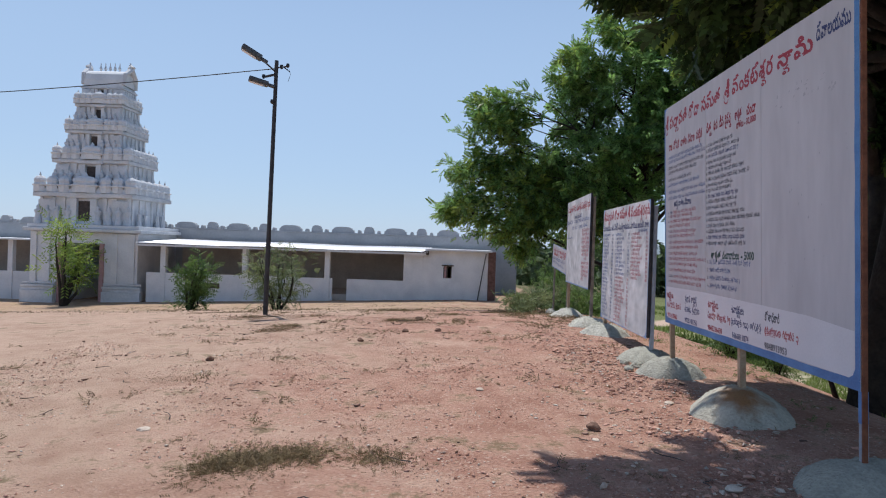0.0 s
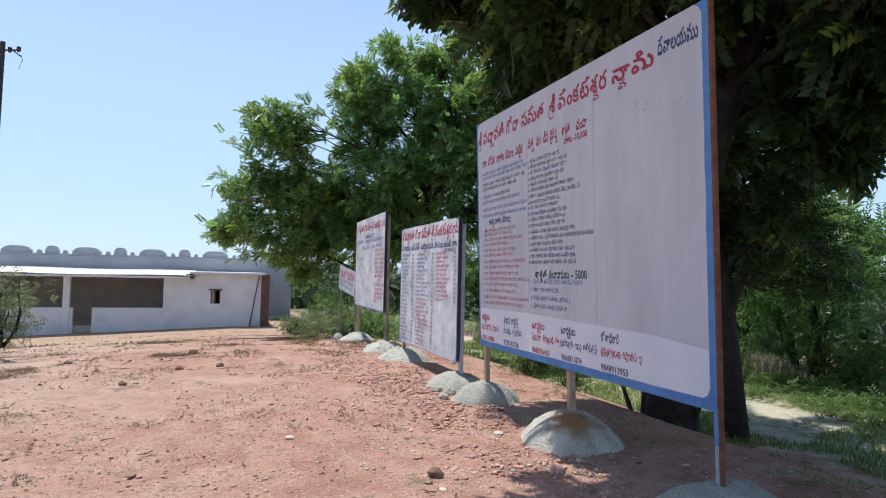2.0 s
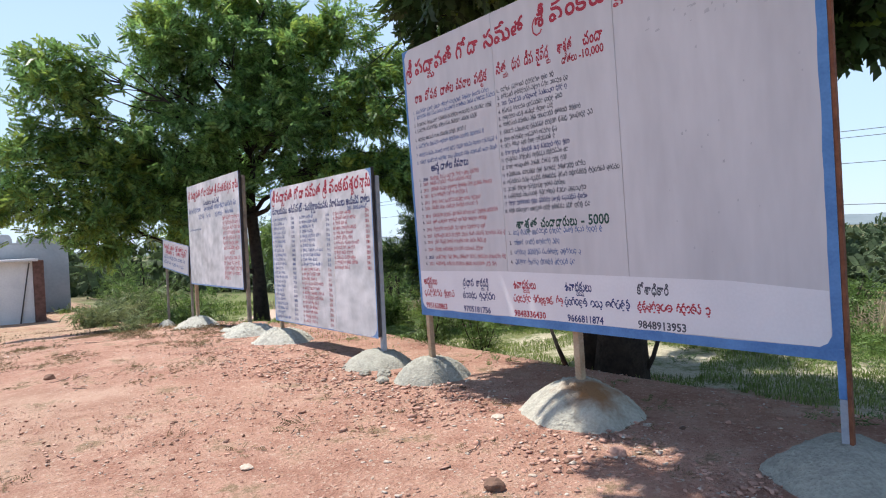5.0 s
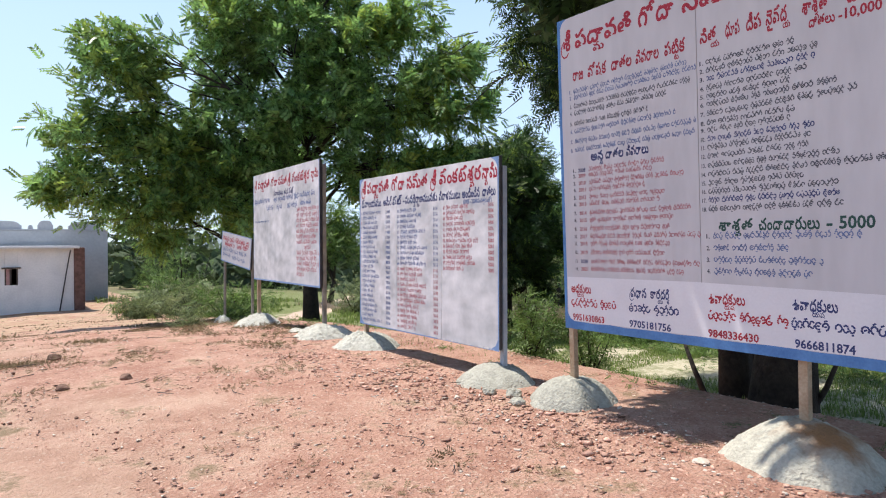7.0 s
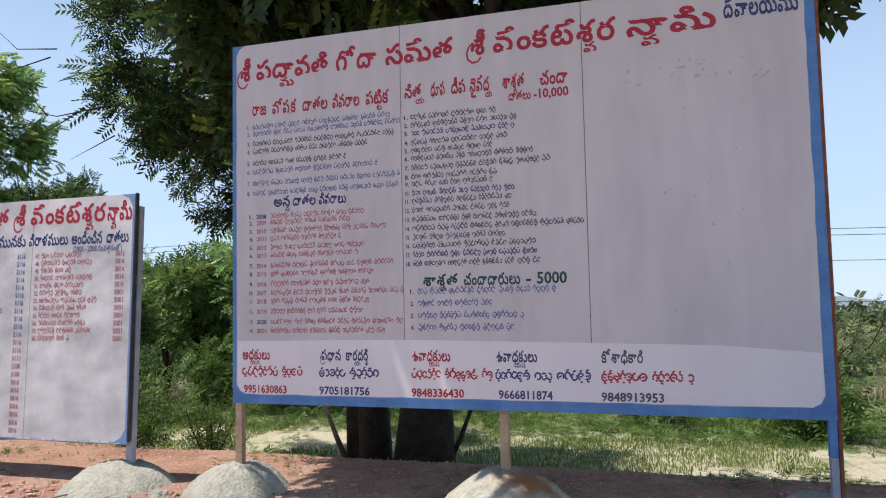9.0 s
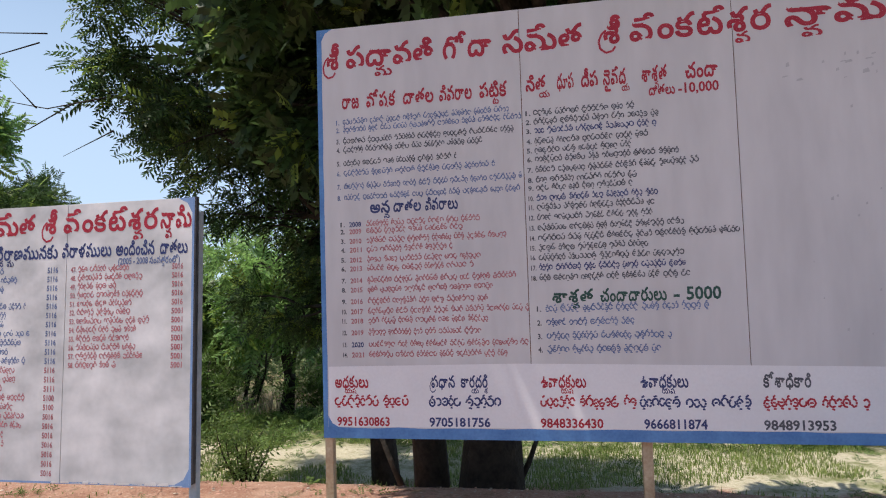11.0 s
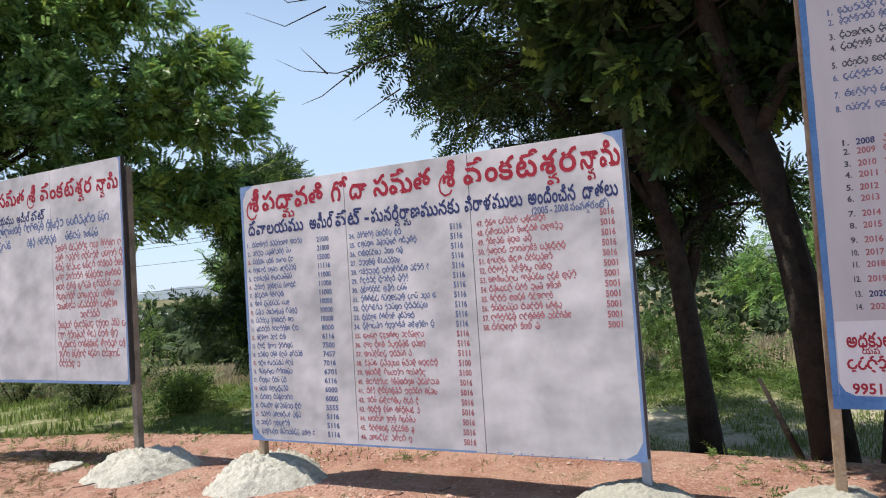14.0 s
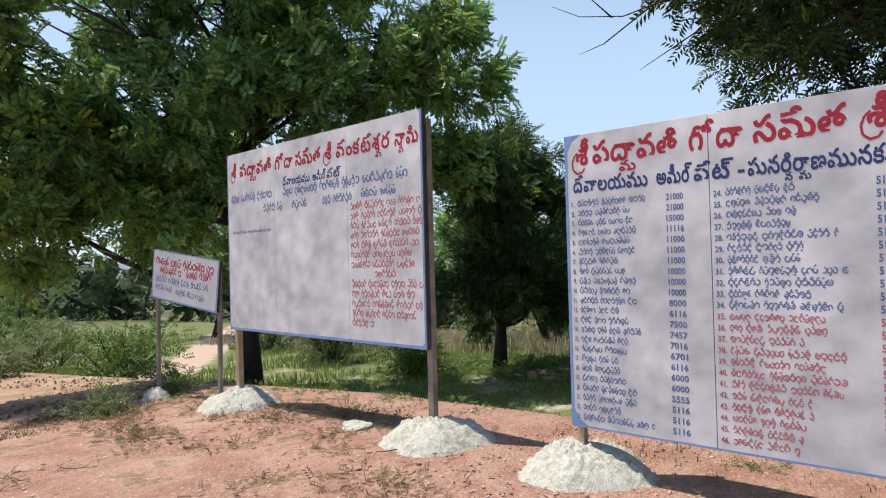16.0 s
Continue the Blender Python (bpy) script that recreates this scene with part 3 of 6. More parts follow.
# the second list
for i, (v, wd) in enumerate(((1.861, 0.557), (1.808, 0.672), (1.755, 0.672), (1.695, 0.641), (1.642, 0.531), (1.59, 0.779), (1.53, 0.874), (1.471, 0.533), (1.425, 0.526), (1.366, 0.675), (1.314, 0.644), (1.255, 0.626), (1.196, 0.794), (1.138, 1.07), (1.082, 0.588), (1.027, 0.774), (0.969, 0.786), (0.911, 0.8))):
    write(b1, f"{i + 1}.", 1.262, v, 0.03, 0.028, DARK_PAINT, "numeral")
    scribble(b1, [(1.308, v, wd, 0.037)], DARK_PAINT if i % 7 != 2 else NAVY_PAINT, seed=40 + i)
for i, (v, wd) in enumerate(((0.736, 0.866), (0.658, 0.479), (0.582, 0.673), (0.507, 0.594))):
    write(b1, f"{i + 1}.", 1.285, v, 0.025, 0.03, DARK_PAINT, "numeral")
    scribble(b1, [(1.336, v, wd, 0.04)], BLUE_PAINT, seed=60 + i)
# the office holders along the foot
for u, row, c1, c2, nw, num, n0, n1 in (
        (0.073, (("అధ్యక్షులు", 0.076, 0.283),), RED_PAINT, RED_PAINT, 0.447, "9951630863", 0.085, 0.408),
        (0.648, (("ప్రధాన", 0.652, 0.802), ("కార్యదర్శి", 0.835, 0.992)), NAVY_PAINT, NAVY_PAINT, 0.395, "9705181756", 0.645, 1.0),
        (1.287, (("ఉపాధ్యక్షులు", 1.292, 1.541),), RED_PAINT, RED_PAINT, 0.509, "9848336430", 1.283, 1.626),
        (1.826, (("ఉపాధ్యక్షులు", 1.832, 2.082),), NAVY_PAINT, NAVY_PAINT, 0.548, "9666811874", 1.842, 2.169),
        (2.456, (("కోశాధికారి", 2.458, 2.693),), DARK_PAINT, RED_PAINT, 0.497, "9848913953", 2.451, 2.801)):
    words(b1, 0.331, 0.068, c1, row)
    scribble(b1, [(u, 0.213, nw, 0.062)], c2, seed=int(u * 100))
    write(b1, num, n0, 0.1, n1 - n0, 0.052, c1 if u < 2.4 else DARK_PAINT, "numeral")
# smudges of rubbed-out writing on the blank sheet
bm = bmesh.new()
rg1 = random.Random(17)
for _ in range(26):
    u0, v0 = rg1.uniform(2.62, 3.45), 1.98 + rg1.uniform(-0.09, 0.06)
    w0, h0 = rg1.uniform(0.008, 0.04), rg1.uniform(0.004, 0.03)
    strip(bm, [(u0, v0), (u0 + w0, v0 + 0.006), (u0 + w0 * 0.8, v0 + h0), (u0 + w0 * 0.1, v0 + h0 * 0.7)], 0.0007)
for _ in range(18):
    u0, v0 = rg1.uniform(2.5, 3.55), rg1.uniform(0.55, 1.8)
    w0 = rg1.uniform(0.004, 0.014)
    strip(bm, [(u0, v0), (u0 + w0, v0), (u0 + w0, v0 + w0 * 1.6), (u0, v0 + w0)], 0.0007)
tagged(part("smudge", bm, SMUDGE, b1, "grey smudges of rubbed-out writing"), kind="stuff")

# the second board
W2, H2 = 2.75, 1.835
b2 = board("donor_board", face_at(0.055, 3.645, 0.045, 0.89, 0.295), W2, H2, BOARD_GREY, "stained white painted board with red title and lists of figures", (0.9, 1.81), DARK_EDGE, 0.03)
border(b2, W2, H2, (0.022, 0.016, 0.012, 0.0), PALE_BLUE, 0.10)
post(b2, 0.03, -0.32, 1.75, POST, 0.05)
post(b2, W2 - 0.02, -0.32, 1.75, POST_BLUEGREY, 0.05, "blue painted steel post")
bm = boxed(W2 + 0.001, W2 + 0.013, 0.02, H2 + 0.006, -0.032, 0.0, bevel=0.003)
part("edge_angle", bm, DARK_EDGE, b2, "black angle iron along the edge")
words(b2, 1.712, 0.135, RED_PAINT, (("శ్రీ", 0.05, 0.174), ("పద్మావతి", 0.197, 0.732), ("గోదా", 0.794, 1.084), ("సమేత", 1.13, 1.556), ("శ్రీ", 1.606, 1.729), ("వేంకటేశ్వర", 1.778, 2.49), ("స్వామి", 2.505, 2.73)))
words(b2, 1.52, 0.09, NAVY_PAINT, (("దేవాలయము", 0.057, 0.55), ("అమీర్", 0.602, 0.808), ("పేట్", 0.816, 1.03), ("-", 1.05, 1.085), ("పునర్నిర్మాణమునకు", 1.10, 1.74), ("విరాళములు", 1.773, 2.148), ("అందించిన", 2.182, 2.466), ("దాతలు", 2.505, 2.705)))
words(b2, 1.437, 0.045, BLUE_PAINT, (("(2005", 2.20, 2.30), ("-", 2.31, 2.325), ("2008", 2.335, 2.42), ("సంవత్సరంలో)", 2.43, 2.65)))
sums = ("21000", "21000", "15000", "11116", "11000", "11000", "11000", "10000", "10000", "10000", "8000", "6116", "7500", "7457", "7016", "6701", "6116", "6000", "6000", "5555", "5116", "5116", "5116")
for i in range(23):
    v = 1.40 - i * 0.0605
    scribble(b2, [(0.085, v, 0.24 + 0.13 * rng.random() + (0.12 if i in (0, 22, 13) else 0), 0.04)], BLUE_PAINT, seed=100 + i)
    write(b2, f"{i + 1}.", 0.04, v, 0.025, 0.03, PINK_PAINT if i % 3 == 2 else BLUE_PAINT, "numeral")
    write(b2, sums[i], 0.655, v, 0.1, 0.036, BLUE_PAINT, "numeral")
for i in range(23):
    v = 1.395 - i * 0.0605
    late = i >= 11
    scribble(b2, [(0.985, v, 0.30 + 0.24 * rng.random(), 0.042)], PINK_PAINT if late else BLUE_PAINT, seed=130 + i)
    write(b2, f"{24 + i}.", 0.92, v, 0.045, 0.032, PINK_PAINT if late else BLUE_PAINT, "numeral")
    write(b2, "5116" if i < 13 else "5111" if i == 13 else "5100" if i < 16 else "5016", 1.665, v, 0.082, 0.038, PINK_PAINT if late else BLUE_PAINT, "numeral")
for i in range(12):
    v = 1.392 - i * 0.0575
    scribble(b2, [(1.90, v, 0.28 + 0.3 * rng.random(), 0.042)], PINK_PAINT, seed=160 + i)
    write(b2, f"{47 + i}.", 1.845, v, 0.042, 0.034, PINK_PAINT, "numeral")
    write(b2, "5016" if i < 5 else "5001", 2.595, v, 0.08, 0.038, PINK_PAINT, "numeral")

bm = bmesh.new()
rg2 = random.Random(3)
u = 1.74
while u < 2.62:
    d = rg2.uniform(0.05, 0.12)
    hh = rg2.uniform(0.008, 0.03)
    strip(bm, [(u, 0.004), (u + d, 0.004), (u + d * 0.9, hh), (u + d * 0.2, hh * 0.8)], 0.0012)
    u += d
part("flaked_edge", bm, TIN, b2, "bare metal where the paint has flaked")

# the third board
W3, H3 = 2.955, 1.87
b3 = board("donor_board", face_at(0.143, 7.874, 0.081, 4.92, 0.675), W3, H3, BOARD_GREY, "white painted board with red title, largely blank", (0.9, 2.03), DARK_EDGE, 0.03)
border(b3, W3, H3, (0.015, 0.018, 0.025, 0.0), PALE_BLUE, 0.03)
post(b3, 0.035, -0.75, 1.8, POST, 0.06, "rusty cream steel post")
post(b3, W3 - 0.02, -0.66, 1.8, POST_GREY, 0.055, "grey steel post")
bm = boxed(W3 + 0.001, W3 + 0.013, 0.0, H3 + 0.006, -0.032, 0.0, bevel=0.003)
part("edge_angle", bm, DARK_EDGE, b3, "black angle iron along the edge")
words(b3, 1.683, 0.128, RED_PAINT, (("శ్రీ", 0.07, 0.19), ("పద్మావతి", 0.257, 0.86), ("గోదా", 0.92, 1.23), ("సమేత", 1.267, 1.666), ("శ్రీ", 1.70, 1.832), ("వేంకటేశ్వర", 1.889, 2.596), ("స్వామి", 2.65, 2.92)))
words(b3, 1.49, 0.075, NAVY_PAINT, (("దేవాలయము", 1.051, 1.494), ("అమీర్", 1.538, 1.74), ("పేట్", 1.75, 1.955)))
scribble(b3, [(0.08, 1.385, 0.78, 0.085), (1.05, 1.385, 1.72, 0.085)], BLUE_PAINT, seed=200)
scribble(b3, [(0.7, 1.25, 0.32, 0.08), (1.2, 1.25, 0.22, 0.08), (1.68, 1.25, 0.42, 0.075), (2.22, 1.27, 0.46, 0.075)], BLUE_PAINT, seed=201)
scribble(b3, [(0.1, 1.03, 0.72, 0.03)], BLUE_PAINT, seed=202)
for i in range(13):
    v = 1.165 - i * 0.083
    wd = (0.88, 0.86, 0.88, 0.86, 0.84, 0.74, 0.8, 0.28, 0.86, 0.8, 0.86, 0.78, 0.3)[i]
    scribble(b3, [(2.07 + (0.3 if i == 7 else 0), v, wd - 0.03, 0.065)], PINK_PAINT, seed=210 + i)

# the small board on two tall posts
b4 = board("notice_board", face_at(0.056, 9.57, 0.215, 8.24, 0.993) @ pose(0, 0, 0, 0, 0, -7.6), 1.3, 0.6, BOARD_WHITE, "small white notice board with blue rim on two posts", (), DARK_EDGE, 0.02, "")
border(b4, 1.3, 0.6, (0.02, 0.02, 0.02, 0.012), PALE_BLUE, 0.02)
for u, foot in ((0.03, -1.25), (1.27, -1.08)):
    p4 = post(b4, 0, foot, 0.5, POST_GREY, 0.042, "slim grey steel post")
    p4.matrix_basis = pose(u, 0.02, 0, 0, 0, 6.5)
scribble(b4, [(0.06, 0.47, 1.1, 0.1), (0.16, 0.36, 0.4, 0.08), (0.7, 0.37, 0.42, 0.09)], RED_PAINT, seed=230)
scribble(b4, [(0.08, 0.25, 1.05, 0.08), (0.08, 0.15, 0.3, 0.07), (0.5, 0.13, 0.55, 0.07)], BLUE_PAINT, seed=231)

dry_ink()


# ---- cement mounds round the posts ----
def mound(x, y, top, r, mat, label, seed, ry=1.0, rough=0.03):
    """A hand-heaped lump of cement: uneven rim, slumped shoulders, gritty skin."""
    rng = np.random.default_rng(seed)
    g = land(x, y) - 0.09
    bm = bmesh.new()
    rings, sides = 40, 110
    hgt = top - g
    rows = []
    off = rng.uniform(0, 50)
    for k in range(1, rings + 1):
        f = k / rings
        row = []
        for s in range(sides):
            a = 6.2832 * s / sides
            rr = r * f * (1 + 0.24 * noise.noise(Vector((math.cos(a) * 1.1 + off, math.sin(a) * 1.1, 0))) + 0.05 * noise.noise(Vector((math.cos(a) * 4 + off, math.sin(a) * 4, 2))))
            px, py = math.cos(a) * rr, math.sin(a) * rr * ry
            prof = 0.93 * (1 - f ** 2.4) + 0.07 * (1 - f)
            fall = min(1, 2.5 * (1 - f) + 0.3) * min(1, 4 * f)
            lump = noise.noise(Vector((px * 3.2 + off, py * 3.2, 0.3))) * rough * fall
            peb = noise.voronoi(Vector((px * 26 + off, py * 26, 0)))[0][0]
            grit = (max(0.0, 0.62 - peb) * (0.06 if mat is CEMENT else 0.025) if noise.noise(Vector((px * 5, py * 5, off))) > -0.08 else 0.0) + noise.noise(Vector((px * 60, py * 60, off))) * 0.0025
            row.append(bm.verts.new((px, py, hgt * prof + lump + grit)))
        rows.append(row)
    for r0, r1 in zip(rows, rows[1:]):
        for s in range(sides):
            bm.faces.new((r0[s], r1[s], r1[(s + 1) % sides], r0[(s + 1) % sides]))
    bm.faces.new(rows[0])
    ob = part("cement_mound", bm, mat, None, "", smooth=True)
    ob.location = (x, y, g)
    return tagged(ob, label, "mound", "mounds at the post feet")


for x, y, top, r, mat, sd, ry in (
        (0.08, 0.02, 0.205, 0.42, GREY_CEMENT, 1, 0.95), (0.09, -1.87, 0.255, 0.51, RUSTY_CEMENT, 2, 1.0), (0.08, -3.67, 0.20, 0.49, GREY_CEMENT, 3, 1.0),
        (0.10, 3.60, 0.18, 0.48, CEMENT, 4, 1.0), (0.08, 0.98, 0.18, 0.44, GREY_CEMENT, 5, 1.0),
        (0.15, 4.90, 0.14, 0.50, CEMENT, 6, 1.0), (0.17, 7.79, 0.035, 0.48, CEMENT, 7, 1.1), (0.05, 9.5, -0.14, 0.24, CEMENT, 8, 1.0)):
    mound(x, y, top, r, mat, "whitewashed lumpy cement mound gripping a board post" if mat is CEMENT else "rust-stained cement mound gripping the middle post" if mat is RUSTY_CEMENT else "grey cement mound gripping a board post", sd, ry)


# ---- temple compound: wall, veranda shed, gate tower ----
def compound_wall():
    t = thing("compound_wall", (0, 0, 0), "grey rendered compound wall with rounded merlons along its top", "wall", kind="structure")
    part("wall_body", boxed(-60, -19.9, 32.0, 32.4, -4, 1.98, bevel=0.02), GREY_WALL, t)
    part("wall_body", boxed(-19.85, 1.2, 32.0, 32.4, -4, 1.98, bevel=0.02), GREY_WALL, t)
    part("coping", boxed(-60, 1.22, 31.95, 32.45, 1.984, 2.06, bevel=0.015), GREY_WALL, t)

    def merlon(w, h):
        bm = bmesh.new()
        prof = [(-w / 2, 0), (-w / 2, h * 0.45), (-w * 0.44, h * 0.55), (-w * 0.40, h * 0.78), (-w * 0.28, h * 0.95), (-w * 0.1, h), (w * 0.1, h), (w * 0.28, h * 0.95), (w * 0.40, h * 0.78), (w * 0.44, h * 0.55), (w / 2, h * 0.45), (w / 2, 0)]
        f = [bm.verts.new((a, -0.17, b)) for a, b in prof]
        g = [bm.verts.new((a, 0.17, b)) for a, b in prof]
        bm.faces.new(f)
        bm.faces.new(list(reversed(g)))
        for i in range(len(prof)):
            j = (i + 1) % len(prof)
            bm.faces.new((f[j], f[i], g[i], g[j]))
        bmesh.ops.recalc_face_normals(bm, faces=bm.faces)
        me = bpy.data.meshes.new("merlon")
        bm.to_mesh(me)
        bm.free()
        me.materials.append(GREY_WALL)
        return me

    wide, slim, stub = merlon(1.35, 0.36), merlon(0.62, 0.4), merlon(0.2, 0.18)
    x = 0.2
    while x > -58:
        for dx, me in ((0, wide), (-1.02, stub), (-1.62, slim), (-2.22, stub)):
            o = new("merlon", me)
            o.parent = t
            o.location = (x + dx, 32.2, 2.06)
        x -= 3.24


compound_wall()


def shed():
    t = thing("veranda_shed", (0, 0, -1.4), "long white-plastered veranda with half walls, posts and a bright tin roof", "building")
    z = lambda v: v + 1.4
    Y = 27.0
    low = -3.4
    # half walls between the posts, with a gap to walk in
    for a, b in ((-19.2, -9.12), (-8.33, -5.3)):
        part("half_wall", boxed(a, b, Y, Y + 0.2, z(low), z(-0.5), bevel=0.01), LIME, t)
    part("end_wall", boxed(-5.3, -4.25, Y - 0.003, Y + 0.2, z(low), z(1.0), bevel=0.01), LIME, t)
    # room at the end, with its window opening left free
    for x0, x1, z0, z1 in ((-4.247, -3.16, low, 1.16), (-2.72, -0.78, low, 1.16), (-3.157, -2.723, low, -0.28), (-3.157, -2.723, 0.36, 1.16)):
        part("room_wall", boxed(x0, x1, Y - 0.003, Y + 0.2, z(z0), z(z1)), LIME, t)
    w = part("window", boxed(-3.26, -2.62, Y - 0.12, Y + 0.1, z(0.37), z(0.43), bevel=0.01), DARK_WOOD, t, "small barred window under a dark lintel slab")
    for x in (-3.14, -2.965, -2.74):
        part("window_frame", boxed(x - 0.03, x + 0.03, Y + 0.03, Y + 0.1, z(-0.28), z(0.36)), DARK_WOOD, w)
    part("shutter", boxed(-3.11, -2.995, Y + 0.05, Y + 0.08, z(-0.27), z(0.35)), PINK_FRAME, w)
    for x in (-9.4, -13.85, -18.3):
        part("pillar", boxed(x - 0.14, x + 0.14, Y - 0.05, Y + 0.25, z(low), z(0.97), bevel=0.02), LIME, t)
    part("end_pier", boxed(-0.775, -0.38, Y - 0.1, Y + 0.3, z(low), z(1.2), bevel=0.03), BROWN_PIER, t, "dark brown brick end pier")
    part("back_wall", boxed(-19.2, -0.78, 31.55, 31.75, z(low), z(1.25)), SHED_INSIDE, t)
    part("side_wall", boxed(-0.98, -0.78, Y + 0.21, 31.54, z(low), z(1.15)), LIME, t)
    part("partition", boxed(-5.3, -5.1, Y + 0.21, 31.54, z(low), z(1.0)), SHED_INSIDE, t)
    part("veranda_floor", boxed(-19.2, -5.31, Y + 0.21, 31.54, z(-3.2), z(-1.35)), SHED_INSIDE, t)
    # the half wall is unbroken: a dark panel paints the opening's shade
    part("vent_shade", boxed(-16.9, -15.2, Y - 0.03, Y - 0.006, z(-1.25), z(-0.98)), DARK_WOOD, t, "dark panel painting the shade of a low opening in the half wall")
    # corrugated tin roof, sloping towards the yard
    n = 330
    xs = np.linspace(-19.6, -4.0, n)
    v, f = [], []
    for k, (yy, zz) in enumerate(((26.45, 1.06), (31.6, 1.3))):
        for dz in (0, 0.012):
            for i, x in enumerate(xs):
                v.append((x, yy, z(zz) + 0.022 * math.cos(i * math.pi / 2) + dz + 0.02 * math.sin(x * 0.9)))
    for i in range(n - 1):
        f += [(n + i, n + i + 1, 3 * n + i + 1, 3 * n + i), (i, 2 * n + i, 2 * n + i + 1, i + 1), (i, i + 1, n + i + 1, n + i)]
    raw_mesh("tin_roof", np.array(v), np.array(f), TIN, t, "pale galvanised corrugated roof")
    part("fascia", boxed(-19.6, -4.1, 26.47, 26.53, z(0.93), z(1.02)), LIME, t)
    part("roof_slab", boxed(-4.15, -0.6, Y - 0.35, 31.7, z(1.165), z(1.27), bevel=0.015), LIME, t, "flat plastered roof slab over the room")
    part("slab_end", boxed(-4.3, -3.95, Y - 0.32, Y - 0.02, z(0.93), z(1.15), bevel=0.04), DARK_WOOD, t, "dark roof beam end")
    bm = tube(bmesh.new(), [(-1.3, Y - 0.05, z(-1.4)), (-1.05, Y - 0.06, z(0.2)), (-0.9, Y - 0.06, z(1.1))], [0.03, 0.025, 0.025], 6)
    part("drain_pipe", bm, DARK_EDGE, t)
    # the stretch west of the gate tower
    part("half_wall", boxed(-48, -26.1, 28.2, 28.4, z(-4), z(-0.75), bevel=0.01), LIME, t)
    part("back_wall", boxed(-48, -26.1, 31.55, 31.75, z(-4), z(0.99)), SHED_INSIDE, t)
    bm = bmesh.new()
    box(bm, -48, -26.05, 27.7, 31.7, z(1.0), z(1.09))
    part("tin_roof", bm, TIN, t)
    for x in (-27.5, -31.5, -35.5, -39.5):
        part("pillar", boxed(x - 0.14, x + 0.14, 28.16, 28.45, z(-4), z(0.99)), LIME, t)


shed()


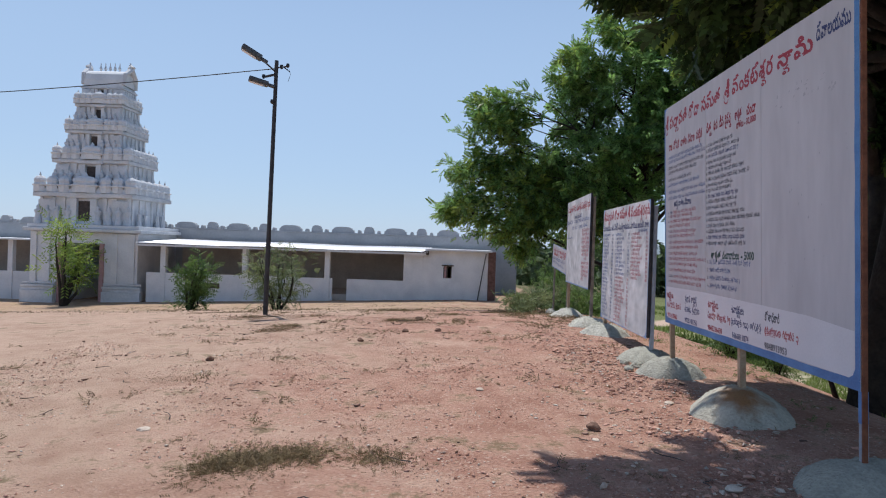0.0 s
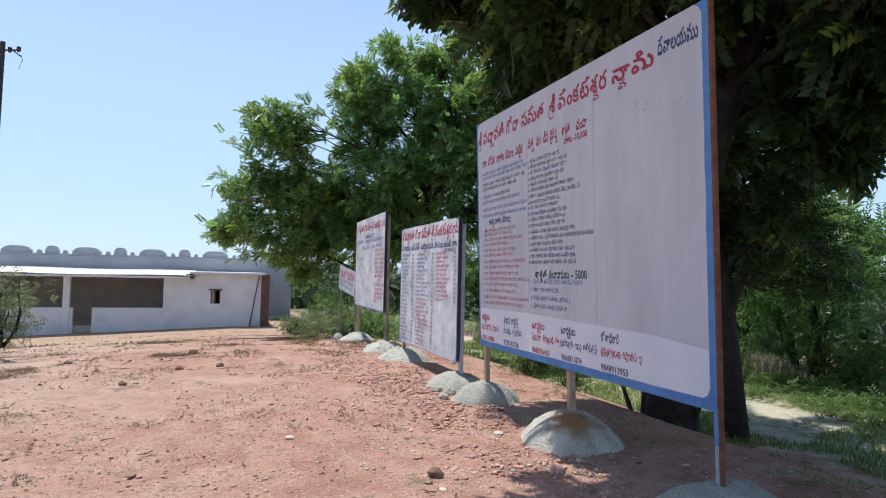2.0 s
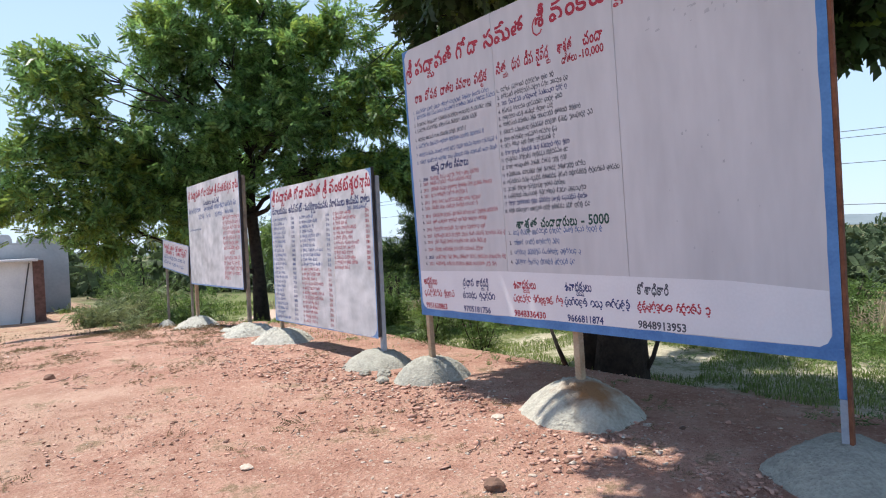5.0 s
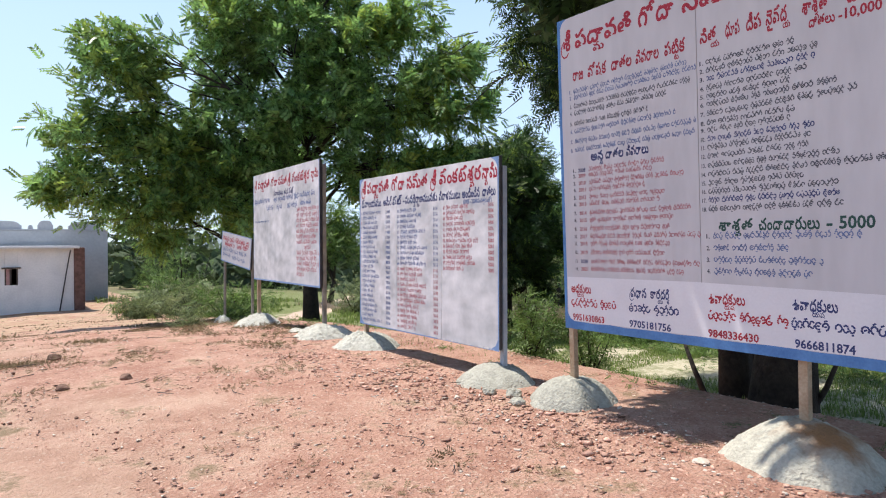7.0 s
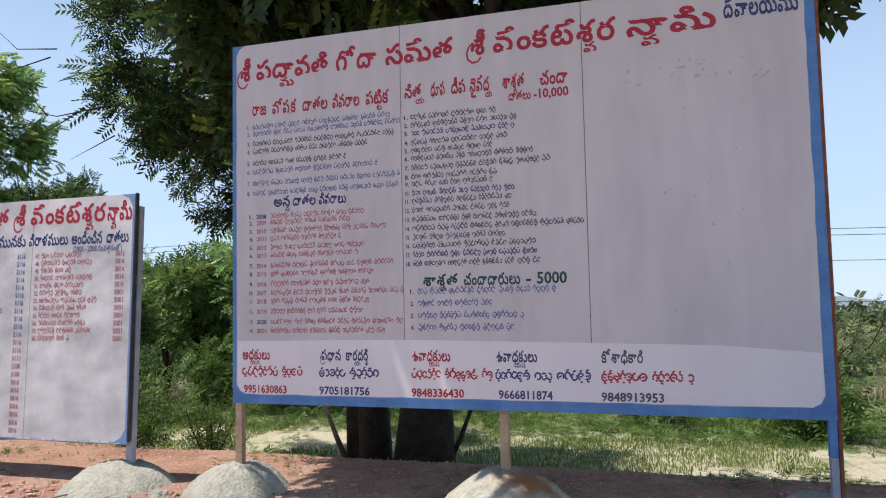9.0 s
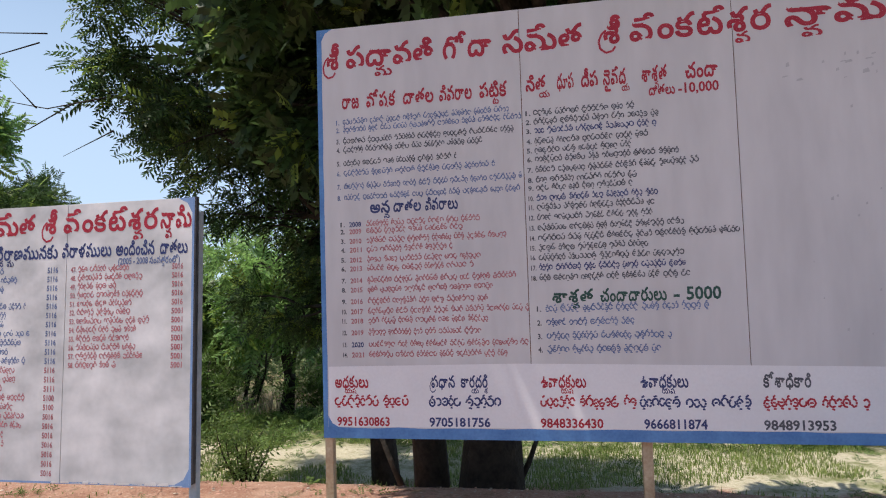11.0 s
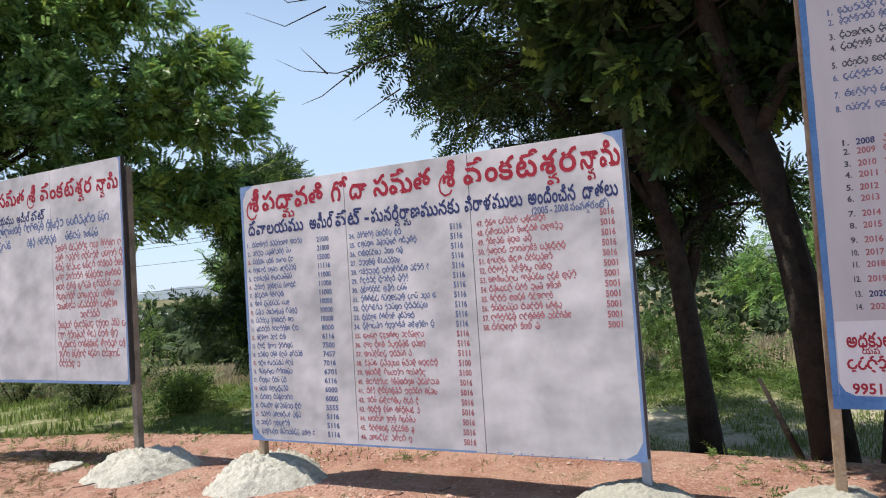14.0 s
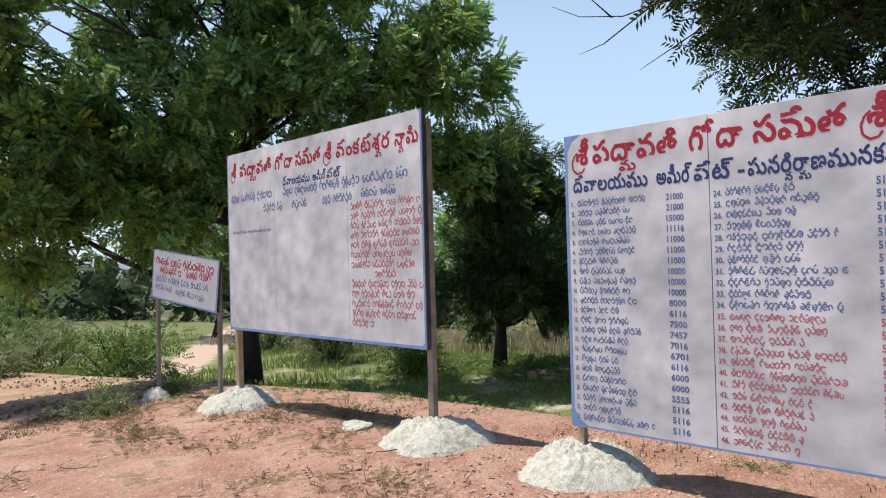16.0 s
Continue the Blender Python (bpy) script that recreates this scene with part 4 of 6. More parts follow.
def gate_tower():
    cx, cy, base = -23.15, 30.0, -2.6
    t = thing("gate_tower", (cx, cy, base), "tall whitewashed tiered temple gate tower with sculpted storeys", "temple tower")
    z = lambda v: v - base
    # base storey with its passage
    x0, x1, y0, y1 = -2.6, 3.35, -2.8, 2.8
    d0, d1, dz = -1.05, 1.5, z(0.95)
    part("base_wall", boxed(x0, d0, y0, y1, 0, z(1.55), bevel=0.03), LIME, t)
    part("base_wall", boxed(d1, x1, y0, y1, 0, z(1.55), bevel=0.03), LIME, t)
    part("lintel", boxed(d0 + 0.002, d1 - 0.002, y0 + 0.02, y1 - 0.02, dz, z(1.55)), LIME, t)
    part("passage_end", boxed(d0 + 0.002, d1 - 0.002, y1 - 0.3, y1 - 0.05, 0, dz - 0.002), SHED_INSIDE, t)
    for x in (d0 + 0.12, d1 - 0.12):
        part("door_jamb", boxed(x - 0.115, x + 0.115, y0 - 0.06, y0 + 0.4, 0, dz - 0.003, bevel=0.02), PINK_FRAME, t, "pink-washed stone door jamb")
    for a, b in ((x0, d0 - 0.05), (d1 + 0.05, x1)):
        for zz, hh, out in ((0, 0.95, 0.32), (0.95, 0.16, 0.22), (1.12, 0.12, 0.28), (1.3, 0.1, 0.14)):
            part("plinth_course", boxed(a - (0.3 if a == x0 else 0), b + (0.3 if b == x1 else 0), y0 - out, y0 - 0.004, zz, zz + hh, bevel=0.03), LIME_STAIN, t)
    for x in (-2.35, -1.6, 2.1, 3.05):
        part("pilaster", boxed(x - 0.16, x + 0.16, y0 - 0.11, y0 - 0.002, 1.4, z(1.5), bevel=0.02), LIME, t)
    part("cornice", boxed(x0 - 0.28, x1 + 0.28, y0 - 0.3, y1 + 0.3, z(1.555), z(1.75), bevel=0.06), LIME_STAIN, t)
    part("cornice", boxed(x0 - 0.12, x1 + 0.12, y0 - 0.14, y1 + 0.14, z(1.754), z(1.95), bevel=0.04), LIME, t)

    dome_cache = {}

    def dome(parent, x, y, zz, r, h, wide=1.0):
        """A small crowning pavilion with a ribbed bell-shaped roof."""
        key = (round(r, 2), round(h, 2), round(wide, 2))
        if key not in dome_cache:
            bm = bmesh.new()
            prof = ((1.0, 0), (1.0, 0.34), (1.18, 0.38), (1.2, 0.44), (0.9, 0.48), (0.86, 0.56), (0.98, 0.66), (0.9, 0.8), (0.6, 0.92), (0.2, 0.97), (0.14, 1.08), (0.02, 1.2))
            rows = [[bm.verts.new((math.cos(6.2832 * (s + 0.5) / 8) * r * pr * wide, math.sin(6.2832 * (s + 0.5) / 8) * r * pr, h * pz)) for s in range(8)] for pr, pz in prof]
            for a, b in zip(rows, rows[1:]):
                for s in range(8):
                    bm.faces.new((a[s], a[(s + 1) % 8], b[(s + 1) % 8], b[s]))
            bm.faces.new(rows[-1])
            me = bpy.data.meshes.new("pavilion")
            bm.to_mesh(me)
            bm.free()
            me.materials.append(LIME)
            dome_cache[key] = me
        o = new("pavilion", dome_cache[key])
        o.parent = parent
        o.location = (x, y, zz)

    fig_cache = {}

    def figure(parent, x, y, zz, h, rz):
        """A weathered sculpture on a ledge: a plain lump with shoulders and head."""
        key = round(h, 2)
        if key not in fig_cache:
            bm = bmesh.new()
            prof = ((0.20, 0), (0.23, 0.15), (0.16, 0.35), (0.13, 0.5), (0.2, 0.66), (0.19, 0.74), (0.07, 0.8), (0.1, 0.88), (0.08, 0.97), (0.01, 1.02))
            rows = [[bm.verts.new((math.cos(6.2832 * s / 7) * h * pr, math.sin(6.2832 * s / 7) * h * pr * 0.7, h * pz)) for s in range(7)] for pr, pz in prof]
            for a, b in zip(rows, rows[1:]):
                for s in range(7):
                    bm.faces.new((a[s], a[(s + 1) % 7], b[(s + 1) % 7], b[s]))
            me = bpy.data.meshes.new("sculpture")
            bm.to_mesh(me)
            bm.free()
            me.materials.append(LIME_STAIN)
            me.polygons.foreach_set("use_smooth", [True] * len(me.polygons))
            fig_cache[key] = me
        o = new("sculpture", fig_cache[key])
        o.parent = parent
        o.matrix_basis = pose(x, y, zz, 0, 0, rz)

    tiers = ((1.95, 4.15, 2.78, 2.4), (4.15, 6.0, 2.2, 1.75), (6.0, 7.65, 1.66, 1.5), (7.65, 9.2, 1.38, 1.12), (9.2, 10.1, 1.24, 0.85))
    for k, (za, zb, w, d) in enumerate(tiers):
        za, zb = z(za), z(zb)
        h = zb - za
        tier = part("storey", boxed(-w * 0.9, w * 0.9, -d * 0.9, d * 0.9, za, zb - 0.003, bevel=0.03), LIME, t)
        nw = w * 0.13
        wh = h * 0.50
        # window: recess shade painted as a dark panel within a projecting frame, centre of each long face
        part("niche_shade", boxed(-nw, nw, -d * 0.9 - 0.012, -d * 0.9 - 0.002, za + h * 0.10, za + h * 0.10 + wh), DARK_WOOD, tier)
        for s in (-1, 1):
            part("niche_jamb", boxed(s * nw * 1.55 - nw * 0.5, s * nw * 1.55 + nw * 0.5, -d * 0.9 - 0.2, -d * 0.9 - 0.004, za, za + h * 0.66, bevel=0.02), LIME, tier)
        part("niche_hood", boxed(-nw * 2.5, nw * 2.5, -d * 0.9 - 0.26, -d * 0.9 - 0.004, za + h * 0.665, za + h * 0.76, bevel=0.03), LIME_STAIN, tier)
        # pilasters
        for x in (-0.86, -0.62, -0.42, 0.42, 0.62, 0.86):
            part("pilaster", boxed(w * x - 0.09, w * x + 0.09, -d * 0.9 - 0.09, -d * 0.9 - 0.003, za, za + h * 0.68, bevel=0.02), LIME, tier)
        for y in (-0.8, -0.45, -0.15, 0.15, 0.45, 0.8):
            part("pilaster", boxed(w * 0.9 + 0.003, w * 0.9 + 0.09, d * y - 0.09, d * y + 0.09, za, za + h * 0.68, bevel=0.02), LIME, tier)
        # projecting bays
        for x in (-0.74, 0.74):
            part("bay", boxed(w * x - w * 0.17, w * x + w * 0.17, -d * 0.9 - 0.16, -d * 0.9 - 0.095, za, za + h * 0.62, bevel=0.02), LIME_STAIN, tier)
        # cornices
        part("cornice", boxed(-w * 1.0, w * 1.0, -d * 1.02, d * 1.02, zb - h * 0.31, zb - h * 0.20, bevel=0.05), LIME_STAIN, tier)
        part("cornice", boxed(-w * 0.94, w * 0.94, -d * 0.95, d * 0.95, zb - h * 0.196, zb - h * 0.1, bevel=0.03), LIME, tier)
        if k < 4:
            nz, dd = zb - h * 0.195, 1.0
            r = h * 0.15
            for x in (-0.92, -0.66, -0.42, 0.42, 0.66, 0.92):
                dome(tier, w * x, -d * 0.9, nz, r, h * 0.42)
            dome(tier, 0, -d * 0.92, nz, r * 1.2, h * 0.44, 1.8)
            for y in (-0.6, -0.3, 0.0, 0.3, 0.6, 0.9):
                dome(tier, w * 0.88, d * y, nz, r, h * 0.42)
            for x in (-0.9, -0.72, -0.52, -0.3, 0.3, 0.52, 0.72, 0.9):
                figure(tier, w * x, -d * 0.9 - 0.2, za + 0.02, h * 0.46, 0)
            for y in (-0.6, -0.3, 0.3, 0.6):
                figure(tier, w * 0.9 + 0.2, d * y, za + 0.02, h * 0.42, 90)
    # barrel roof with horned gable ends
    w, d, za = 1.16, 0.74, z(10.1)
    bm = bmesh.new()
    n = 14
    ends = []
    for x in (-w, w):
        ends.append([bm.verts.new((x, -math.cos(math.pi * i / n) * d * (1.06 if 2 < i < n - 2 else 1.0), za + math.sin(math.pi * i / n) ** 0.8 * 0.92)) for i in range(n + 1)])
    for i in range(n):
        bm.faces.new((ends[0][i], ends[1][i], ends[1][i + 1], ends[0][i + 1]))
    bm.faces.new(ends[0])
    bm.faces.new(list(reversed(ends[1])))
    bmesh.ops.recalc_face_normals(bm, faces=bm.faces)
    roof = part("barrel_roof", bm, LIME, t)
    for s in (-1, 1):
        bm = bmesh.new()
        tube(bm, [(s * (w + 0.02), -d * 0.95, za), (s * (w + 0.06), -d * 0.8, za + 0.62), (s * (w + 0.1), 0, za + 1.06), (s * (w + 0.06), d * 0.8, za + 0.62), (s * (w + 0.02), d * 0.95, za)], [0.1, 0.13, 0.17, 0.13, 0.1], 8)
        part("gable_arch", bm, LIME_STAIN, roof)
        bm = bmesh.new()
        tube(bm, [(s * w, 0, za + 1.0), (s * (w + 0.12), 0, za + 1.2), (s * (w + 0.02), 0, za + 1.42)], [0.16, 0.2, 0.05], 7)
        part("horn", bm, LIME_STAIN, roof)
    for i in range(5):
        x = -0.56 + 0.28 * i
        bm = tube(bmesh.new(), [(x, 0, za + 0.9), (x, 0, za + 0.98), (x, 0, za + 1.06), (x, 0, za + 1.14), (x, 0, za + 1.24), (x, 0, za + 1.42)], [0.08, 0.05, 0.09, 0.07, 0.035, 0.012], 8)
        part("finial", bm, LIME_STAIN, roof)


gate_tower()


# ---- lamp pole with its cable ----
def lamp_pole():
    x, y = -7.0, 7.72
    g = land(x, y)
    t = thing("street_lamp", (x, y, g), "dark steel pole with two tilted lamp heads and wire brackets", "street lamp")
    H = 5.72 - g
    lean = Vector((0.075, 0.03, 0))
    part("pole", tube(bmesh.new(), [(0, 0, -0.15), tuple(lean * 0.5 + Vector((0, 0, H * 0.5))), tuple(lean + Vector((0, 0, H)))], [0.06, 0.052, 0.046], 10), POLE, t)

    def arm(p, q, r):
        return part("arm", tube(bmesh.new(), [p, q], [r, r], 7), POLE, t)

    def head(c, yaw, tilt, s):
        bm = bmesh.new()
        box(bm, -0.24 * s, 0.2 * s, -0.11 * s, 0.11 * s, -0.05 * s, 0.06 * s, bevel=0.03 * s)
        box(bm, 0.16 * s, 0.34 * s, -0.05 * s, 0.05 * s, -0.03 * s, 0.035 * s, bevel=0.02 * s)
        o = part("lamp_head", bm, LAMP_GREY, t, "grey lamp housing")
        o.matrix_basis = pose(*c, 0, tilt, yaw)
        bm = boxed(-0.21 * s, 0.1 * s, -0.07 * s, 0.07 * s, -0.062 * s, -0.052 * s, bevel=0.004)
        part("lens", bm, LIME, o, "pale lamp glass")

    arm((0.07, 0.03, H - 0.28), (-0.28, -0.12, H + 0.02), 0.02)
    head((-0.44, -0.18, H + 0.1), 20, 28, 1.15)
    arm((0.06, 0.03, H - 0.66), (-0.18, -0.1, H - 0.6), 0.02)
    head((-0.27, -0.14, H - 0.56), 22, 12, 1.05)
    arm((0.07, 0.0, H - 0.18), (0.36, 0.05, H - 0.12), 0.018)
    arm((0.24, 0.03, H - 0.14), (0.4, 0.03, H - 0.26), 0.012)
    arm((0.05, 0.0, H - 0.34), (-0.22, -0.05, H - 0.42), 0.03)
    for p in ((0.2, 0.02, H - 0.1), (0.34, 0.05, H - 0.06), (-0.2, -0.06, H - 0.36), (0.02, -0.06, H - 0.95)):
        part("insulator", tube(bmesh.new(), [p, (p[0], p[1], p[2] - 0.06), (p[0], p[1], p[2] - 0.1)], [0.035, 0.045, 0.02], 8), POLE, t)
    part("loose_wire", tube(bmesh.new(), [(0.38, 0.03, H - 0.2), (0.42, 0.02, H - 0.32), (0.36, 0.03, H - 0.5)], [0.005, 0.005, 0.004], 5), CABLE, t)
    # cable to the west
    pts = []
    a, b = Vector((x + 0.05, y, g + H - 0.2)), Vector((-46, 13, 5.4))
    for i in range(25):
        f = i / 24
        p = a.lerp(b, f)
        p.z -= 1.5 * 4 * f * (1 - f) * 0.55
        pts.append(tuple(p))
    tagged(part("overhead_cable", tube(bmesh.new(), pts, [0.012] * 25, 5), CABLE), "thin black overhead cable slung from the lamp pole", "cable")


lamp_pole()


# ---- trees and plants ----
OLIVE = material("olive_weed", (0.16, 0.115, 0.06), (0.27, 0.205, 0.115), 0.8, 0.8, 0.0, 4.0, island=0.35, thin=0.2)


def sprig(n_leaf, length, leaf, droop=0.25, wide=0.3):
    """One compound leaf: pairs of narrow leaflets along a stalk. Returns verts (n, 3) and quads."""
    v, f = [], []
    for i in range(n_leaf):
        s = -1 if i % 2 else 1
        p = length * (0.25 + 0.75 * (i // 2 * 2 + 1) / n_leaf)
        a = math.radians(52) * s
        d = np.array([math.cos(a), math.sin(a), 0])
        q = np.array([-d[1], d[0], 0]) * leaf * wide * 0.5
        base = np.array([p, 0, -droop * p * p / length])
        mid, tip = base + d * leaf * 0.5 + [0, 0, 0.02 * leaf], base + d * leaf + [0, 0, -0.22 * leaf]
        k = len(v)
        v += [base, mid - q, tip, mid + q]
        f.append((k, k + 1, k + 2, k + 3))
    return np.array(v), np.array(f)


def scatter(proto, places, ways, sizes, rng):
    """Copies of a sprig at places, each pointing along its way with a random twist."""
    pv, pf = proto
    n = len(places)
    x = ways / np.linalg.norm(ways, axis=1, keepdims=True)
    r = rng.normal(size=(n, 3)) * 0.8 + [0, 0, 1.0]
    z = r - (r * x).sum(1, keepdims=True) * x
    z /= np.linalg.norm(z, axis=1, keepdims=True)
    y = np.cross(z, x)
    v = places[:, None, :] + sizes[:, None, None] * (pv[None, :, 0:1] * x[:, None, :] + pv[None, :, 1:2] * y[:, None, :] + pv[None, :, 2:3] * z[:, None, :])
    f = pf[None] + (np.arange(n) * len(pv))[:, None, None]
    return v.reshape(-1, 3), f.reshape(-1, 4)


def bend(a, b, rng, sag, n=5):
    """A slightly crooked line of points from a to b."""
    a, b = np.asarray(a, float), np.asarray(b, float)
    L = np.linalg.norm(b - a)
    out = []
    j = rng.normal(size=(2, 3)) * L * 0.07
    for i in range(n + 1):
        t = i / n
        p = a + (b - a) * t + j[0] * math.sin(math.pi * t) + j[1] * math.sin(2 * math.pi * t) * 0.5
        p[2] += sag * L * math.sin(math.pi * t)
        out.append(p)
    return out


def tree(name, place, trunk, lobes, label, seed, leaf_mat, young=0.1, sprigs=26, leaf=0.085, length=0.34, radius=0.17, branches=16, forks=(), twigs_bare=(), wide=0.3):
    """A tree: tapered trunk line (points relative to its foot), limbs to each lobe (centre, radius, limb start height index), twigs and compound leaves."""
    rng = np.random.default_rng(seed)
    t = thing(name, place, label, "tree")
    n = len(trunk)
    rad = [radius * (1.35 if i == 0 else 1) * (1 - 0.55 * i / (n - 1)) for i in range(n)]
    bm = bmesh.new()
    tube(bm, trunk, rad, 12)
    for line, r0 in forks:
        tube(bm, line, [r0 * (1 - 0.6 * i / (len(line) - 1)) for i in range(len(line))], 9)
    for line in twigs_bare:
        tube(bm, line, [0.01 * (1 - 0.8 * i / (len(line) - 1)) for i in range(len(line))], 5)
    part("trunk", bm, BARK, t, "dark furrowed trunk", smooth=True)
    limbs = bmesh.new()
    P, W, S = [], [], []
    for c, r, start in lobes:
        c = np.array(c, float)
        s0 = np.array(trunk[start], float)
        line = bend(s0, c, rng, 0.05)
        r0 = min(rad[start] * 0.5, 0.05 + 0.03 * r)
        tube(limbs, [tuple(p) for p in line], [r0 * (1 - 0.88 * i / 5) for i in range(6)], 7, cap=False)
        nb = max(6, int(branches * (r / 1.3) ** 1.5))
        for _ in range(nb):
            d = rng.normal(size=3)
            d /= np.linalg.norm(d)
            d[2] = d[2] * 0.8 + 0.15
            d /= np.linalg.norm(d)
            reach = r * (0.62 + 0.5 * rng.random())
            k = rng.integers(2, 6)
            a = line[k]
            e = c + d * reach * np.array([1, 1, 0.82])
            tw = bend(a, e, rng, -0.03 if d[2] < 0 else 0.05, 4)
            tube(limbs, [tuple(p) for p in tw], [0.022, 0.017, 0.013, 0.009, 0.005], 5, cap=False)
            ax = (e - a) / (np.linalg.norm(e - a) + 1e-6)
            for _ in range(sprigs):
                f = 0.35 + 0.72 * rng.random() ** 0.6
                seg = min(int(f * 4), 3)
                q = tw[seg] + (tw[seg + 1] - tw[seg]) * min(f * 4 - seg, 1.3)
                q = q + rng.normal(size=3) * 0.105 * r * (0.45 + 0.5 * f)
                P.append(q)
                W.append(ax * 0.7 + rng.normal(size=3) * 0.75 + np.array([0, 0, -0.12]))
                S.append(rng.uniform(0.7, 1.25))
    part("branchwood", limbs, BARK, t, "", smooth=True)
    P, W, S = np.array(P), np.array(W), np.array(S)
    proto = sprig(10, length, leaf, wide=wide)
    pick = rng.random(len(P)) < young
    # young growth gathers at the outside of the crown
    mid = P.mean(0)
    far = np.linalg.norm(P - mid, axis=1)
    pick &= far > np.median(far) * 0.85
    for sel, mat, nm in ((~pick, leaf_mat, "foliage"), (pick, LEAF_YOUNG, "young_foliage")):
        if sel.sum():
            v, f = scatter(proto, P[sel], W[sel], S[sel], rng)
            tagged(raw_mesh(nm, v, f, mat, t), kind="stuff")
    return t


def rel(place, pts):
    return [tuple(np.array(p, float) - np.array(place, float)) for p in pts]


def rel_lobes(place, lobes):
    return [(tuple(np.array(c, float) - np.array(place, float)), r, s) for c, r, s in lobes]


# the wide tree beyond the third board
pC = (3.55, 13.0, land(3.55, 13.0) - 0.1)
tree("neem_tree", pC, rel(pC, [(3.55, 13, pC[2]), (3.5, 13.0, 0.6), (3.35, 12.9, 2.2), (3.4, 12.9, 3.6), (3.3, 13, 5.2), (3.2, 13, 6.6)]),
     rel_lobes(pC, [((-2.1, 12.2, 3.5), 0.85, 2), ((-1.45, 12.2, 4.9), 0.85, 2), ((-1.35, 12.3, 5.75), 0.7, 3), ((-2.0, 12.3, 2.4), 0.9, 2), ((-0.6, 12.5, 3.2), 1.1, 2), ((-0.05, 12.5, 4.0), 0.8, 3),
                    ((-0.7, 12.2, 1.9), 0.9, 1), ((0.8, 12.4, 2.2), 1.1, 2), ((1.2, 12.4, 7.0), 0.95, 4), ((1.1, 12.5, 5.5), 1.05, 3), ((2.4, 12.4, 8.0), 0.95, 5), ((3.8, 12.2, 8.1), 1.0, 5),
                    ((2.5, 12.2, 6.3), 1.3, 4), ((4.2, 11.6, 6.7), 1.3, 4), ((5.3, 11.0, 7.0), 1.0, 5), ((5.9, 9.8, 5.8), 0.9, 4), ((6.1, 9.4, 4.7), 0.85, 3), ((5.0, 10.6, 5.0), 1.3, 3),
                    ((3.2, 11.6, 4.4), 1.4, 3), ((1.3, 12.2, 3.8), 1.2, 2), ((4.4, 10.8, 3.2), 1.2, 2), ((5.8, 9.9, 3.1), 0.9, 2), ((2.3, 13.0, 2.7), 1.2, 2), ((4.6, 13.6, 5.2), 1.4, 3), ((3.0, 14.4, 3.6), 1.3, 2)]),
     "broad neem tree with a dense dark green crown", 11, LEAF, young=0.38, wide=0.42, sprigs=48, leaf=0.11, length=0.31, radius=0.2, branches=28)

